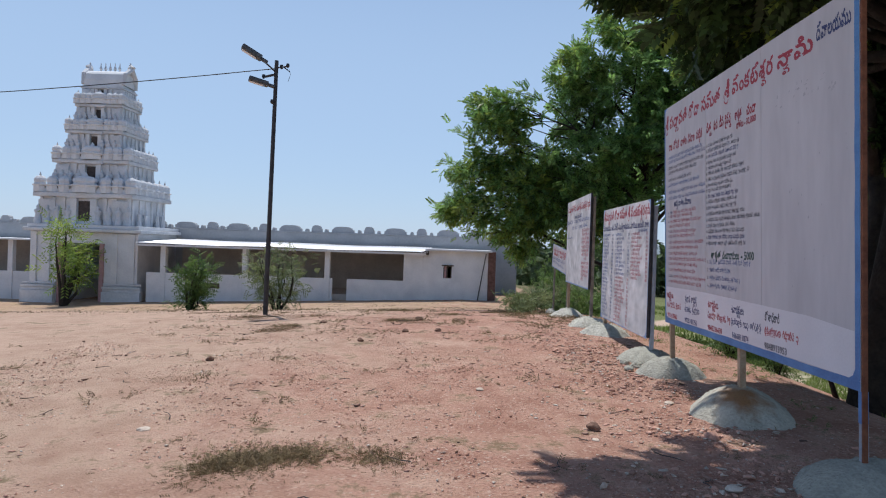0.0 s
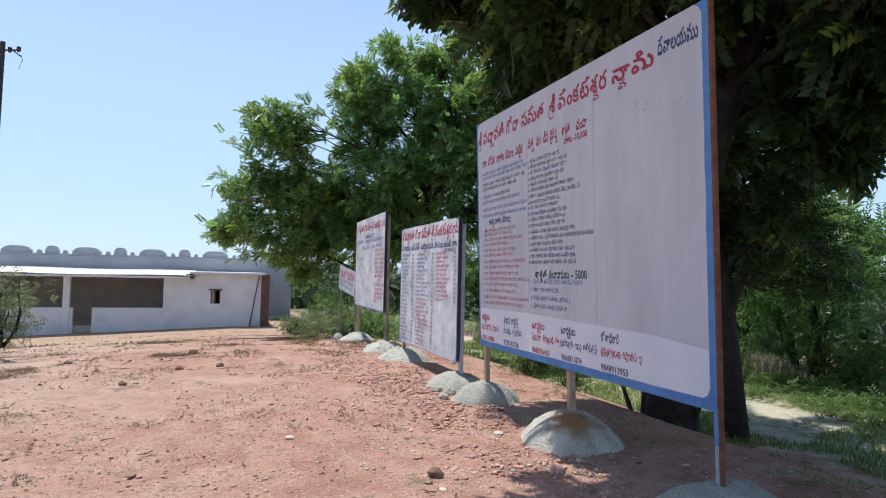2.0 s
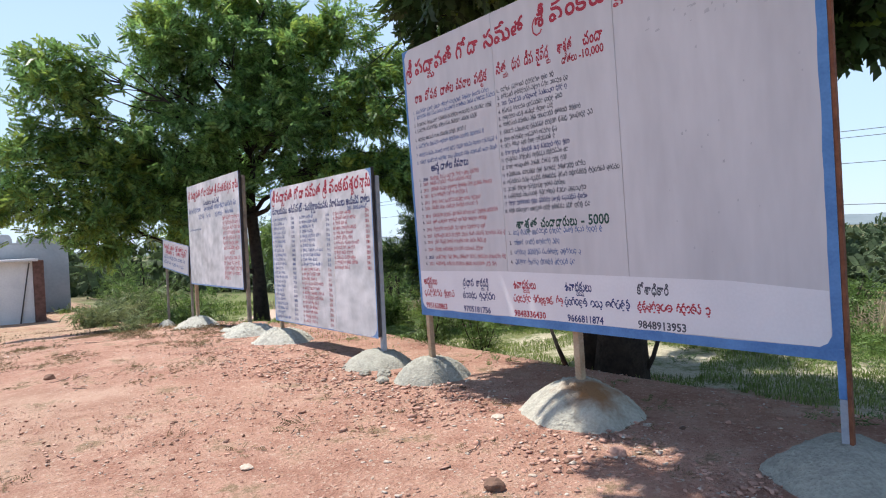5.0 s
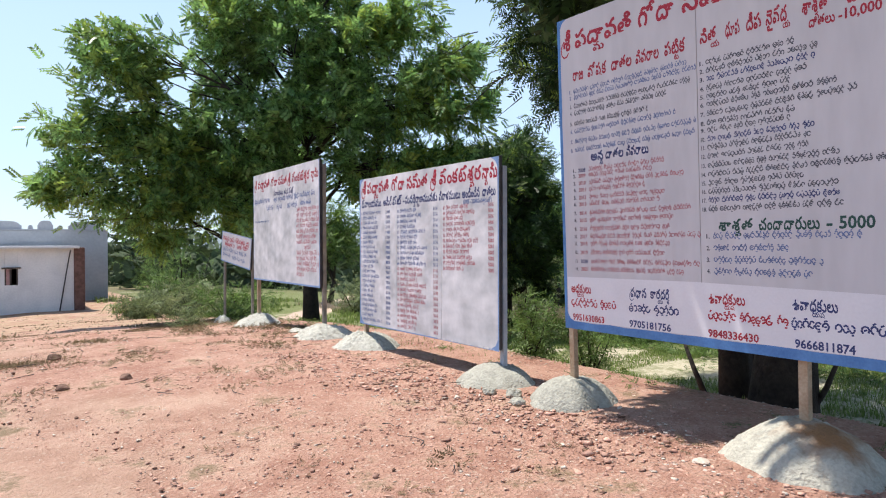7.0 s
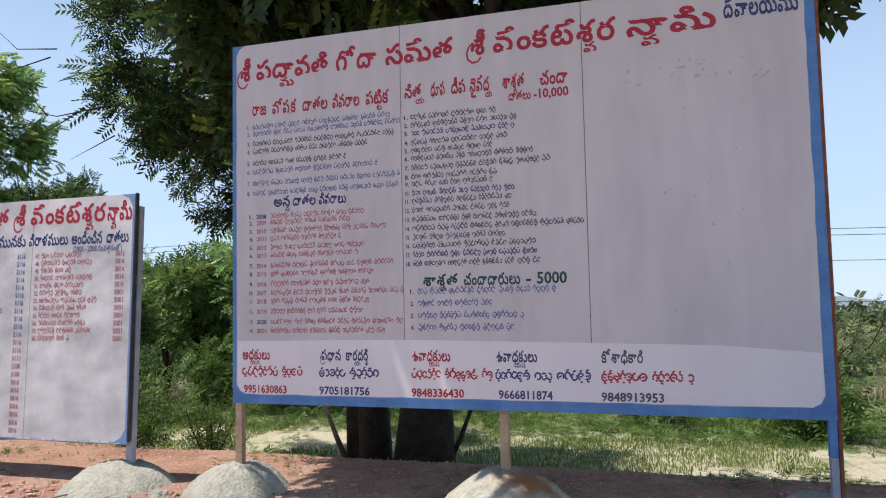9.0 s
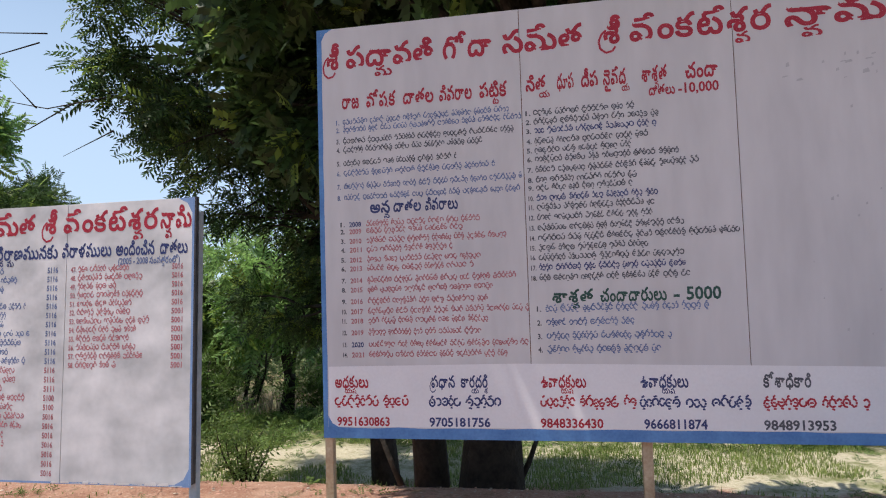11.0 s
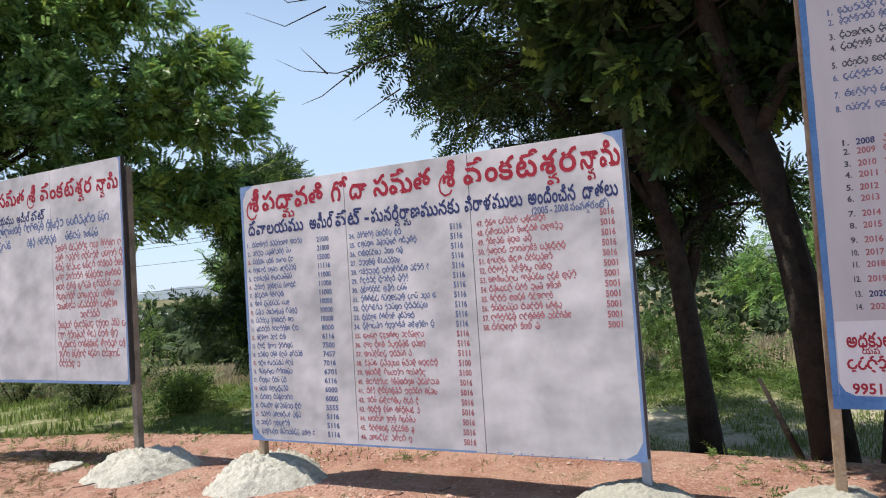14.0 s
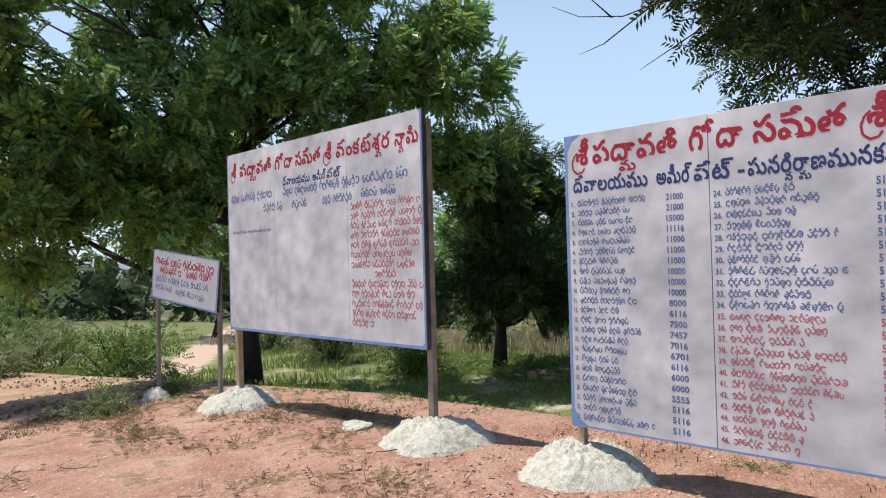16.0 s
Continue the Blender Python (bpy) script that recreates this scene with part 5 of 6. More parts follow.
# the two-stemmed tree right behind the largest board
# some overhead lobes, out of view, are added to shade the board and earth
pB = (2.1, -0.45, land(2.1, -0.45) - 0.1)
tree("neem_tree", pB, rel(pB, [(2.0, -0.75, pB[2]), (2.02, -0.8, 0.8), (2.1, -1.0, 2.2), (2.2, -1.4, 3.4), (2.1, -1.8, 4.6), (2.0, -2.2, 6.0)]),
     rel_lobes(pB, [((0.0, -2.1, 5.1), 1.0, 3), ((-1.42, -1.8, 5.85), 0.85, 3), ((-2.0, -1.6, 6.1), 0.65, 3), ((-1.95, -2.7, 5.9), 0.95, 4), ((-1.4, -3.3, 5.4), 1.1, 4), ((-0.4, -2.0, 5.3), 0.75, 3), ((-0.9, -2.8, 5.3), 1.2, 4), ((-1.6, -4.3, 5.6), 1.1, 4), ((-0.8, -4.1, 5.3), 1.2, 4), ((-0.4, -5.2, 5.2), 1.2, 4), ((0.6, -3.2, 5.0), 1.3, 4), ((0.3, -2.4, 5.6), 1.2, 4), ((0.6, -0.6, 4.9), 1.2, 3), ((1.6, -5.2, 4.7), 1.2, 4), ((1.6, -2.2, 6.0), 1.5, 5),
                    ((1.4, -1.2, 5.2), 1.3, 4), ((1.4, 0.9, 4.7), 1.1, 3), ((0.3, 0.4, 5.2), 1.05, 3), ((1.9, -3.6, 5.2), 1.2, 3), ((3.3, -1.4, 4.0), 0.85, 3), ((3.2, -0.4, 4.3), 0.7, 3), ((2.8, -2.3, 3.4), 0.6, 3), ((1.0, -6.2, 5.0), 1.2, 4), ((1.2, -7.4, 5.4), 1.3, 5), ((0.0, -6.8, 5.6), 1.2, 5), ((1.2, -4.6, 5.8), 1.2, 5), ((2.6, 1.0, 3.4), 0.75, 3), ((3.1, 0.4, 3.0), 0.7, 3), ((2.8, 1.6, 4.0), 0.9, 3), ((1.4, -3.4, 6.6), 1.4, 5), ((0.2, -3.4, 6.4), 1.4, 5), ((-1.0, -3.4, 6.3), 1.2, 5), ((2.2, -3.4, 3.9), 0.75, 3), ((3.3, -2.4, 4.2), 0.8, 3), ((2.1, -4.2, 4.6), 0.9, 4), ((-0.6, -2.3, 6.2), 1.1, 5), ((0.8, -1.6, 6.3), 1.2, 5), ((-1.5, -2.4, 6.4), 0.9, 5), ((-0.1, 0.3, 5.2), 0.5, 3), ((-0.15, 0.9, 5.0), 0.5, 3), ((0.0, -0.8, 5.5), 0.55, 4), ((-0.5, -1.15, 5.3), 0.5, 3), ((-0.42, -0.4, 5.3), 0.42, 3), ((-0.25, -0.85, 5.5), 0.5, 4), ((-0.2, -1.6, 5.2), 0.6, 3), ((2.7, -2.9, 3.6), 0.7, 3), ((3.6, -2.3, 3.7), 0.75, 3), ((2.0, -3.7, 3.6), 0.6, 3), ((3.2, -2.0, 3.1), 0.5, 3)]),
     "dark neem tree with twin stems behind the largest board", 12, LEAF_SHADED, young=0.07, wide=0.5, sprigs=56, leaf=0.125, length=0.34, radius=0.23, branches=26,
     forks=((rel(pB, [(2.2, -0.2, pB[2]), (2.3, -0.1, 0.9), (2.5, 0.1, 2.2), (2.3, 0.5, 3.6), (1.7, 0.8, 4.5)]), 0.17),
            (rel(pB, [(2.42, 0.03, 1.8), (2.75, 0.5, 2.6), (2.9, 1.1, 3.4), (2.7, 1.6, 4.1)]), 0.075), (rel(pB, [(2.45, 0.15, 2.4), (2.1, -0.3, 3.2), (1.5, -0.5, 4.0)]), 0.07),
            (rel(pB, [(2.05, 0.0, pB[2]), (2.0, 0.14, pB[2] + 0.35), (1.98, 0.3, pB[2] + 0.75)]), 0.035), (rel(pB, [(2.05, -0.9, pB[2]), (2.1, -1.08, pB[2] + 0.35), (2.1, -1.25, pB[2] + 0.8)]), 0.035),
            (rel(pB, [(2.2, -1.4, 3.3), (3.0, -2.4, 3.9), (3.6, -3.4, 4.3)]), 0.1)))

# the slimmer leaning tree in the gap between the first two boards
pA = (4.45, 0.87, land(4.45, 0.87) - 0.1)
tree("neem_tree", pA, rel(pA, [(4.45, 0.87, pA[2]), (4.4, 0.95, 0.4), (4.35, 1.05, 1.5), (4.2, 1.3, 2.6), (3.9, 1.8, 3.7), (3.6, 2.4, 4.5)]),
     rel_lobes(pA, [((3.4, 4.05, 4.65), 0.7, 5), ((3.35, 3.6, 4.15), 0.7, 5), ((3.4, 2.9, 3.7), 0.75, 4), ((3.2, 3.2, 5.3), 1.0, 5), ((3.5, 2.2, 4.7), 1.1, 5), ((3.8, 1.4, 4.0), 1.0, 4), ((4.0, 1.0, 5.3), 1.2, 5),
                    ((4.6, 2.7, 3.0), 0.85, 3), ((4.9, 2.2, 2.3), 0.8, 3), ((4.9, 1.7, 1.8), 0.7, 2), ((5.2, 2.6, 1.5), 0.6, 2), ((4.9, 0.4, 4.5), 0.75, 4), ((5.0, 1.2, 3.3), 0.9, 3), ((4.9, -0.1, 3.2), 0.9, 3),
                    ((4.6, 3.4, 3.8), 0.9, 4), ((3.6, 0.1, 4.3), 0.8, 4), ((3.1, 0.7, 4.0), 0.9, 4), ((5.2, 0.9, 2.4), 0.7, 2), ((4.4, 0.6, 2.7), 0.7, 3), ((4.2, 1.6, 3.3), 0.8, 3), ((4.6, 0.1, 2.0), 0.6, 2), ((6.2, 1.3, 1.5), 0.75, 2), ((6.5, 1.7, 2.4), 0.9, 3)]),
     "slim leaning neem tree with an open crown and bare twigs", 13, LEAF_SHADED, young=0.09, sprigs=44, leaf=0.095, length=0.32, radius=0.15, branches=22,
     forks=((rel(pA, [(4.37, 1.0, 0.9), (4.6, 0.72, 1.9), (5.0, 0.5, 3.2), (5.2, 0.4, 4.4)]), 0.09), (rel(pA, [(4.3, 1.12, 1.8), (4.1, 1.5, 2.5), (3.7, 2.2, 3.3), (3.4, 3.0, 3.8)]), 0.06), (rel(pA, [(4.2, 1.3, 2.5), (4.6, 2.0, 3.3), (4.9, 2.5, 4.2)]), 0.07)),
     twigs_bare=[rel(pA, l) for l in ([(2.9, 3.6, 4.0), (2.75, 4.5, 3.85), (2.7, 4.98, 3.96), (2.65, 5.3, 4.15)], [(2.8, 4.2, 3.9), (2.7, 4.7, 3.6), (2.7, 5.0, 3.55)],
                                      [(2.6, 4.4, 4.7), (2.55, 5.0, 4.75), (2.5, 5.5, 5.2)], [(2.6, 4.5, 4.6), (2.6, 5.1, 4.5), (2.5, 5.6, 4.75)], [(3.0, 3.8, 3.6), (2.9, 4.4, 3.3)], [(2.7, 4.6, 3.85), (2.6, 4.9, 4.2)])])

# a lower dark tree beyond the gap of the second and third boards
pD = (8.6, 10.6, land(8.6, 10.6) - 0.1)
tree("neem_tree", pD, rel(pD, [(8.6, 10.6, pD[2]), (8.55, 10.5, -0.2), (8.45, 10.4, 1.0), (8.4, 10.4, 2.2), (8.5, 10.5, 3.4)]),
     rel_lobes(pD, [((7.5, 10.0, 2.0), 1.1, 2), ((8.5, 10.4, 3.3), 1.2, 4), ((7.6, 9.6, 3.4), 1.0, 3), ((9.5, 10.8, 2.4), 1.1, 2), ((8.8, 9.8, 1.5), 1.0, 1), ((7.0, 10.3, 1.1), 0.9, 1), ((9.8, 11.2, 3.8), 1.1, 3), ((8.0, 9.2, 2.4), 0.9, 2), ((9.6, 9.8, 1.0), 0.9, 1), ((7.3, 9.6, 0.7), 0.9, 1), ((8.4, 9.4, 0.5), 0.8, 1), ((7.0, 9.8, 2.9), 0.95, 2), ((7.8, 9.3, 1.4), 0.9, 1)]),
     "low dark neem tree on the grass below the bank", 14, LEAF_SHADED, young=0.08, sprigs=62, leaf=0.1, length=0.3, radius=0.14, branches=24)


def shrub(name, x, y, w, h, label, seed, mat, n=260, leaf=0.07, length=0.25, stems=7, young=0.0, trunk=False, category="shrub", group=""):
    """A bush of many stems with small leaves."""
    rng = np.random.default_rng(seed)
    g = land(x, y) - 0.04
    t = thing(name, (x, y, g), label, category, group)
    bm = bmesh.new()
    P, W = [], []
    for _ in range(stems):
        a = rng.uniform(0, 6.28)
        lean = rng.uniform(0.25, 1.0) * w * 0.5
        top = np.array([math.cos(a) * lean, math.sin(a) * lean, h * rng.uniform(0.6, 1.0)])
        base = np.array([math.cos(a), math.sin(a), 0]) * 0.05 * w
        line = bend(base, top, rng, 0.05, 4)
        tube(bm, [tuple(p) for p in line], [0.022 * h, 0.017 * h, 0.013 * h, 0.008 * h, 0.003 * h], 5, cap=False)
        for _ in range(n // stems):
            f = (0.35 if trunk else 0.12) + (0.65 if trunk else 0.9) * rng.random()
            seg = min(int(f * 4), 3)
            q = line[seg] + (line[seg + 1] - line[seg]) * (f * 4 - seg) + rng.normal(size=3) * np.array([w, w, h * 0.7]) * 0.12
            q[2] = max(q[2], 0.03)
            P.append(q)
            W.append(rng.normal(size=3) + np.array([math.cos(a) * 0.5, math.sin(a) * 0.5, 0.3]))
    part("stem", bm, BARK, t)
    P, W = np.array(P), np.array(W)
    v, f = scatter(sprig(8, length, leaf), P, W, rng.uniform(0.7, 1.3, len(P)), rng)
    tagged(raw_mesh("foliage", v, f, mat, t), kind="stuff")
    return t


# by the temple
shrub("shrub", -22.3, 24.6, 2.6, 4.4, "tall loose green shrub before the tower gate", 31, LEAF_YOUNG, 260, 0.22, 0.7, 8, trunk=True)
shrub("shrub", -13.6, 19.2, 2.0, 2.2, "rounded green bush in front of the veranda", 32, LEAF_SHRUB, 520, 0.14, 0.4, 9)
shrub("shrub", -9.6, 18.2, 2.6, 2.5, "pale grey-green bush in front of the veranda", 33, LEAF_GREY, 480, 0.13, 0.4, 9)
# behind the boards
shrub("shrub", 1.75, 2.3, 0.8, 0.75, "bright green bush between two boards", 34, LEAF_SHRUB, 420, 0.055, 0.2, 10)
shrub("shrub", 2.1, 1.6, 0.7, 0.6, "bright green bush between two boards", 35, LEAF_SHRUB, 300, 0.05, 0.2, 9)
shrub("weed", -0.75, 8.95, 0.8, 0.3, "low spreading grey-green weed on the bare earth", 36, LEAF_GREY, 260, 0.045, 0.16, 12, category="weed")
shrub("weed", 0.5, 9.9, 0.9, 0.35, "low weed beside the notice board", 37, LEAF_SHRUB, 220, 0.045, 0.16, 10, category="weed")
rs = np.random.default_rng(8)
k = 0
for x, y, w, h, kind in ((2.6, 16.8, 2.2, 1.1, 0), (0.4, 19.5, 2.0, 0.8, 1), (2.6, 21.5, 2.8, 1.4, 1), (9.8, 22, 2.4, 1.6, 1), (2.6, 25, 2.6, 1.8, 0), 
                         (14.5, 27, 4.0, 3.0, 1), (4.0, 30, 4.0, 3.0, 0), (8.0, 16, 2.2, 1.6, 1), (7.2, 12.2, 1.4, 1.0, 0), (10.5, 19, 3, 2.6, 0), (12.5, 14, 3.0, 2.2, 1), (14, 22, 4, 3.6, 0),
                         (9.0, 6.4, 1.8, 1.6, 0), (11.0, 4.0, 2.0, 1.2, 0), (13.0, 7.4, 2.8, 2.6, 0), (10.2, 1.0, 1.6, 0.8, 0), (12.0, -1.6, 2.4, 1.8, 0), (9.2, -3.0, 1.6, 1.2, 1), (15, 2.0, 3.0, 1.3, 0), (8.2, -5.6, 1.4, 1.1, 0), (12.5, -6.5, 2.6, 2.0, 1),
                         (16.5, -4.0, 3.6, 2.8, 0), (20, 8.5, 3.6, 2.0, 1), (17, 14.5, 4.2, 3.6, 0), (14.5, -10.5, 3.0, 2.2, 0), (20, -9, 4, 3, 1)):
    shrub("shrub", x, y, w, h, "loose green thorny bush on the slope" if kind == 0 else "dusty grey-green bush on the slope", 50 + k, LEAF_SHRUB if kind == 0 else LEAF_GREY, int(420 + 60 * w), 0.11, 0.34, 11, group="bushes on the slope")
    k += 1

# trees further down the slope
for i, (x, y, h, w) in enumerate(((10.8, 5.1, 4.6, 4.4), (14.5, 12.0, 5.2, 3.6), (20, 20, 6.5, 5.0), (11.6, 8.6, 4.4, 3.0), (26, -7, 6.5, 5.0), (12.2, 30, 6.0, 4.6), (18.5, -1.5, 5.2, 4.2))):
    p = (x, y, land(x, y) - 0.1)
    r = w / 2.2
    rg = np.random.default_rng(300 + i)
    lob = [((rg.uniform(-0.32, 0.32) * w, rg.uniform(-0.32, 0.32) * w, h * rg.uniform(0.42, 0.85)), r * rg.uniform(0.55, 0.8), int(rg.integers(1, 4))) for _ in range(7)]
    tree("thorn_tree", p, [(0, 0, 0), (0.05 * h, 0, 0.22 * h), (0.02 * h, 0.04 * h, 0.42 * h), (-0.03 * h, 0.02 * h, 0.6 * h), (0, 0, 0.75 * h)], lob, "grown green thorn tree down the slope", 320 + i, LEAF_SHRUB if i % 2 else LEAF, 0.1, 18, 0.17, 0.5, 0.16, 16)


# ---- grasses, gravel and clods ----
def blades(name, n, region, mat, label, h, seed, keep=None, wide=0.012, edge=None, disc=None):
    rng = np.random.default_rng(seed)
    x = rng.uniform(region[0], region[1], n)
    y = rng.uniform(region[2], region[3], n)
    m = np.array([noise.noise(Vector((a * 0.55, b * 0.55, seed))) for a, b in zip(x, y)])
    ok = m > (0.0 if keep is None else keep)
    # ragged rims instead of straight ones
    rim = np.minimum.reduce([x - region[0], region[1] - x, y - region[2], region[3] - y])
    ok &= rim > 1.1 * (m + 0.6) * min(1.0, (region[1] - region[0]) / 6)
    if disc is not None:
        d = np.hypot(x - disc[0], y - disc[1]) / disc[2]
        ok = (d < 0.75 + 0.6 * m) & (rng.random(len(x)) < 1.15 - d)
    if edge is not None:
        ok &= edge(x + 1.6 * m, y)
    x, y = x[ok], y[ok]
    n = len(x)
    a = rng.uniform(0, 6.2832, n)
    hh = h * rng.uniform(0.4, 1.3, n)
    ln = rng.uniform(0.1, 0.6, n) * hh
    d = np.stack([np.cos(a), np.sin(a), np.zeros(n)], -1)
    s = np.stack([-np.sin(a), np.cos(a), np.zeros(n)], -1) * wide
    b = np.stack([x, y, lay(x, y) - 0.02], -1)
    up = np.array([0, 0, 1.0])
    m1 = b + d * (ln * 0.35)[:, None] + up * (hh * 0.6)[:, None]
    tp = b + d * ln[:, None] + up * hh[:, None]
    v = np.stack([b - s, b + s, m1 + s * 0.8, m1 - s * 0.8, tp + s * 0.1, tp - s * 0.1], 1).reshape(-1, 3)
    i = (np.arange(n) * 6)[:, None]
    f = np.concatenate([i + [0, 1, 2, 3], i + [3, 2, 4, 5]], 0)
    return tagged(raw_mesh(name, v, f, mat), label, "grass", kind="stuff")


blades("grass", 210000, (1.9, 12, -9, 14), GREEN_BLADE, "short green grass at the foot of the bank", 0.085, 3, -0.06, 0.006, lambda x, y: x + 0.25 * y > 4.6)
blades("grass", 9000, (0.6, 4, -8, 14), GREEN_BLADE, "green weeds along the bank edge", 0.06, 4, 0.2, 0.005, lambda x, y: x > 0.8)
blades("dry_grass", 50000, (9, 32, -16, 30), DRY, "pale dry grass on the slope", 0.42, 5, -0.1, 0.014, lambda x, y: x + 0.15 * y > 11.5)
blades("grass", 26000, (-1, 12, 12, 34), GREEN_BLADE, "rough green grass below the wide tree", 0.2, 6, -0.05, 0.014, lambda x, y: (x > 0.8) & (np.abs(y - 1.36 * x - 12.75) > 2.3))
blades("dry_grass", 16000, (-22, 1.5, 7.5, 26), DRY, "thin dry grass on the yard", 0.04, 7, 0.1, 0.02)
blades("weeds", 14000, (-20, 2.5, 9, 26.5), OLIVE, "olive weeds in patches before the veranda", 0.05, 12, 0.2, 0.025)
blades("grass", 3600, (-9, 1.2, -1, 12), DRY, "sparse dry weeds on the red earth", 0.02, 9, 0.33, 0.006)
blades("grass", 1200, (0.25, 1.6, 1.0, 9.5), GREEN_BLADE, "scattered green weeds behind the boards", 0.05, 10, 0.15, 0.005)
# worn olive patches of weeds on the bare earth
for i, (x, y, r) in enumerate(((-3.78, -3.3, 0.55), (-2.95, -3.45, 0.4), (-3.3, 5.6, 0.8), (-5.2, 3.4, 0.9), (-6.6, 6.6, 1.1), (-1.2, 9.3, 0.9), (-5.6, -0.4, 0.5), (-1.6, 6.6, 0.5), (0.5, 5.9, 0.5), (0.35, 2.4, 0.6), (-8.5, 9.5, 1.4), (-3.4, 10.5, 1.2))):
    blades("weed_patch", int(26000 * r * r), (x - r * 1.3, x + r * 1.3, y - r, y + r), OLIVE, "thin olive weeds creeping over the red earth", 0.024, 500 + i, -1, 0.006, None, (x, y, r))


def stones(name, n, region, mat, label, lo, hi, seed, where=None):
    """Many angular stones as one mesh."""
    rng = np.random.default_rng(seed)
    bm = bmesh.new()
    bmesh.ops.create_icosphere(bm, subdivisions=1, radius=1)
    pv = np.array([v.co[:] for v in bm.verts])
    pf = np.array([[v.index for v in f.verts] for f in bm.faces])
    bm.free()
    x, y = rng.uniform(region[0], region[1], n), rng.uniform(region[2], region[3], n)
    if where is not None:
        ok = where(x, y, rng)
        x, y = x[ok], y[ok]
    n = len(x)
    s = lo + (hi - lo) * rng.random(n) ** 3
    jit = 1 + 0.5 * rng.normal(size=(n, len(pv), 1))
    sc = rng.uniform(0.45, 1.4, (n, 1, 3)) * np.array([1, 1, 0.42])
    a = rng.uniform(0, 6.28, n)
    p = pv[None] * jit * sc * s[:, None, None]
    px = p[..., 0] * np.cos(a)[:, None] - p[..., 1] * np.sin(a)[:, None]
    py = p[..., 0] * np.sin(a)[:, None] + p[..., 1] * np.cos(a)[:, None]
    c = np.stack([x, y, lay(x, y) + s * 0.22], -1)
    v = np.stack([px, py, p[..., 2]], -1) + c[:, None, :]
    f = pf[None] + (np.arange(n) * len(pv))[:, None, None]
    return tagged(raw_mesh(name, v.reshape(-1, 3), f.reshape(-1, 3), mat), label, "gravel", kind="stuff")


stones("gravel", 34000, (-8, 1.6, -6.5, 8), STONE_RED, "loose red gravel on the bank", 0.003, 0.015, 21)
stones("gravel", 11000, (-8, 1.6, -6.5, 8), STONE_PALE, "pale chips in the red gravel", 0.003, 0.014, 22)
stones("gravel", 12000, (-2.2, 0.9, -4.5, 3.6), STONE_RED, "coarse red rubble along the boards", 0.005, 0.026, 23, lambda x, y, r: r.random(len(x)) < np.exp(-((x + 0.55) / 0.55) ** 2))
stones("gravel", 2200, (-2.2, 0.9, -4.5, 3.6), STONE_PALE, "pale rubble along the boards", 0.005, 0.024, 24, lambda x, y, r: r.random(len(x)) < np.exp(-((x + 0.55) / 0.6) ** 2))
stones("leaf_litter", 1500, (-9.5, 0.5, -6, 14), STONE_DARK, "dark scattered leaves and clods on the earth", 0.004, 0.02, 25)
stones("clods", 150, (-8.5, 0.2, -6, 9), STONE_DARK, "small dark clods strewn over the earth", 0.014, 0.036, 27)
stones("rubble", 700, (7.5, 10.5, 7.4, 9.6), STONE_RED, "heap of broken red and pale rubble on the grass", 0.03, 0.14, 26)


def clod(x, y, r, mat, label, seed, flat=0.7, name="stone", category="stone"):
    rng = np.random.default_rng(seed)
    bm = bmesh.new()
    bmesh.ops.create_icosphere(bm, subdivisions=4 if r > 0.06 else 3, radius=r)
    off = rng.uniform(0, 40, 3)
    for v in bm.verts:
        v.co *= 1 + 0.38 * noise.noise(v.co / r * 1.1 + Vector(off)) + 0.12 * noise.noise(v.co / r * 3 + Vector(off))
        v.co.z *= flat
    ob = part(name, bm, mat)
    ob.location = (x, y, land(x, y) + r * flat * 0.45)
    ob.rotation_euler = (0, 0, rng.uniform(0, 6))
    return tagged(ob, label, category)


for i, (x, y, r, m) in enumerate(((-1.34, -2.48, 0.055, STONE_DARK), (-2.75, 3.3, 0.06, STONE_DARK), (-3.3, 3.25, 0.055, STONE_DARK), (-3.9, 2.2, 0.05, STONE_DARK), (-0.45, -2.6, 0.05, STONE_RED),
                                  (-0.75, -3.7, 0.05, STONE_PALE), (-4.9, -2.6, 0.05, STONE_PALE), (-2.2, -1.2, 0.04, STONE_PALE), (-3.2, 5.4, 0.07, STONE_DARK), (-0.35, 0.2, 0.06, GREY_CEMENT), (-0.42, -1.5, 0.05, STONE_PALE), (0.1, 5.8, 0.13, CEMENT), (-0.2, 0.42, 0.07, GREY_CEMENT), (-0.3, 0.62, 0.06, GREY_CEMENT), (-5.6, 0.6, 0.05, STONE_DARK), (-5.0, 4.8, 0.06, STONE_DARK))):
    clod(x, y, r, m, "dark red clod lying on the earth" if m is STONE_DARK else "pale stone lying on the red earth" if m is not STONE_RED else "red stone on the earth", 400 + i, 0.3 if m is CEMENT else 0.4 if m is STONE_PALE else 0.7)


def twig_litter():
    rng = np.random.default_rng(91)
    bm = bmesh.new()
    for _ in range(90):
        x, y, a = rng.uniform(-7.5, 0.4), rng.uniform(-5.5, 7), rng.uniform(0, 6.28)
        L = rng.uniform(0.06, 0.3)
        pts = []
        for i in range(4):
            px, py = x + math.cos(a) * L * i / 3, y + math.sin(a) * L * i / 3
            a += rng.normal() * 0.25
            pts.append((px, py, land(px, py) + 0.012 + 0.012 * rng.random()))
        tube(bm, pts, [0.005, 0.004, 0.003, 0.002], 4)
    tagged(part("twig_litter", bm, DARK_WOOD), "dry dark twigs scattered on the red earth", "twigs", kind="stuff")


twig_litter()


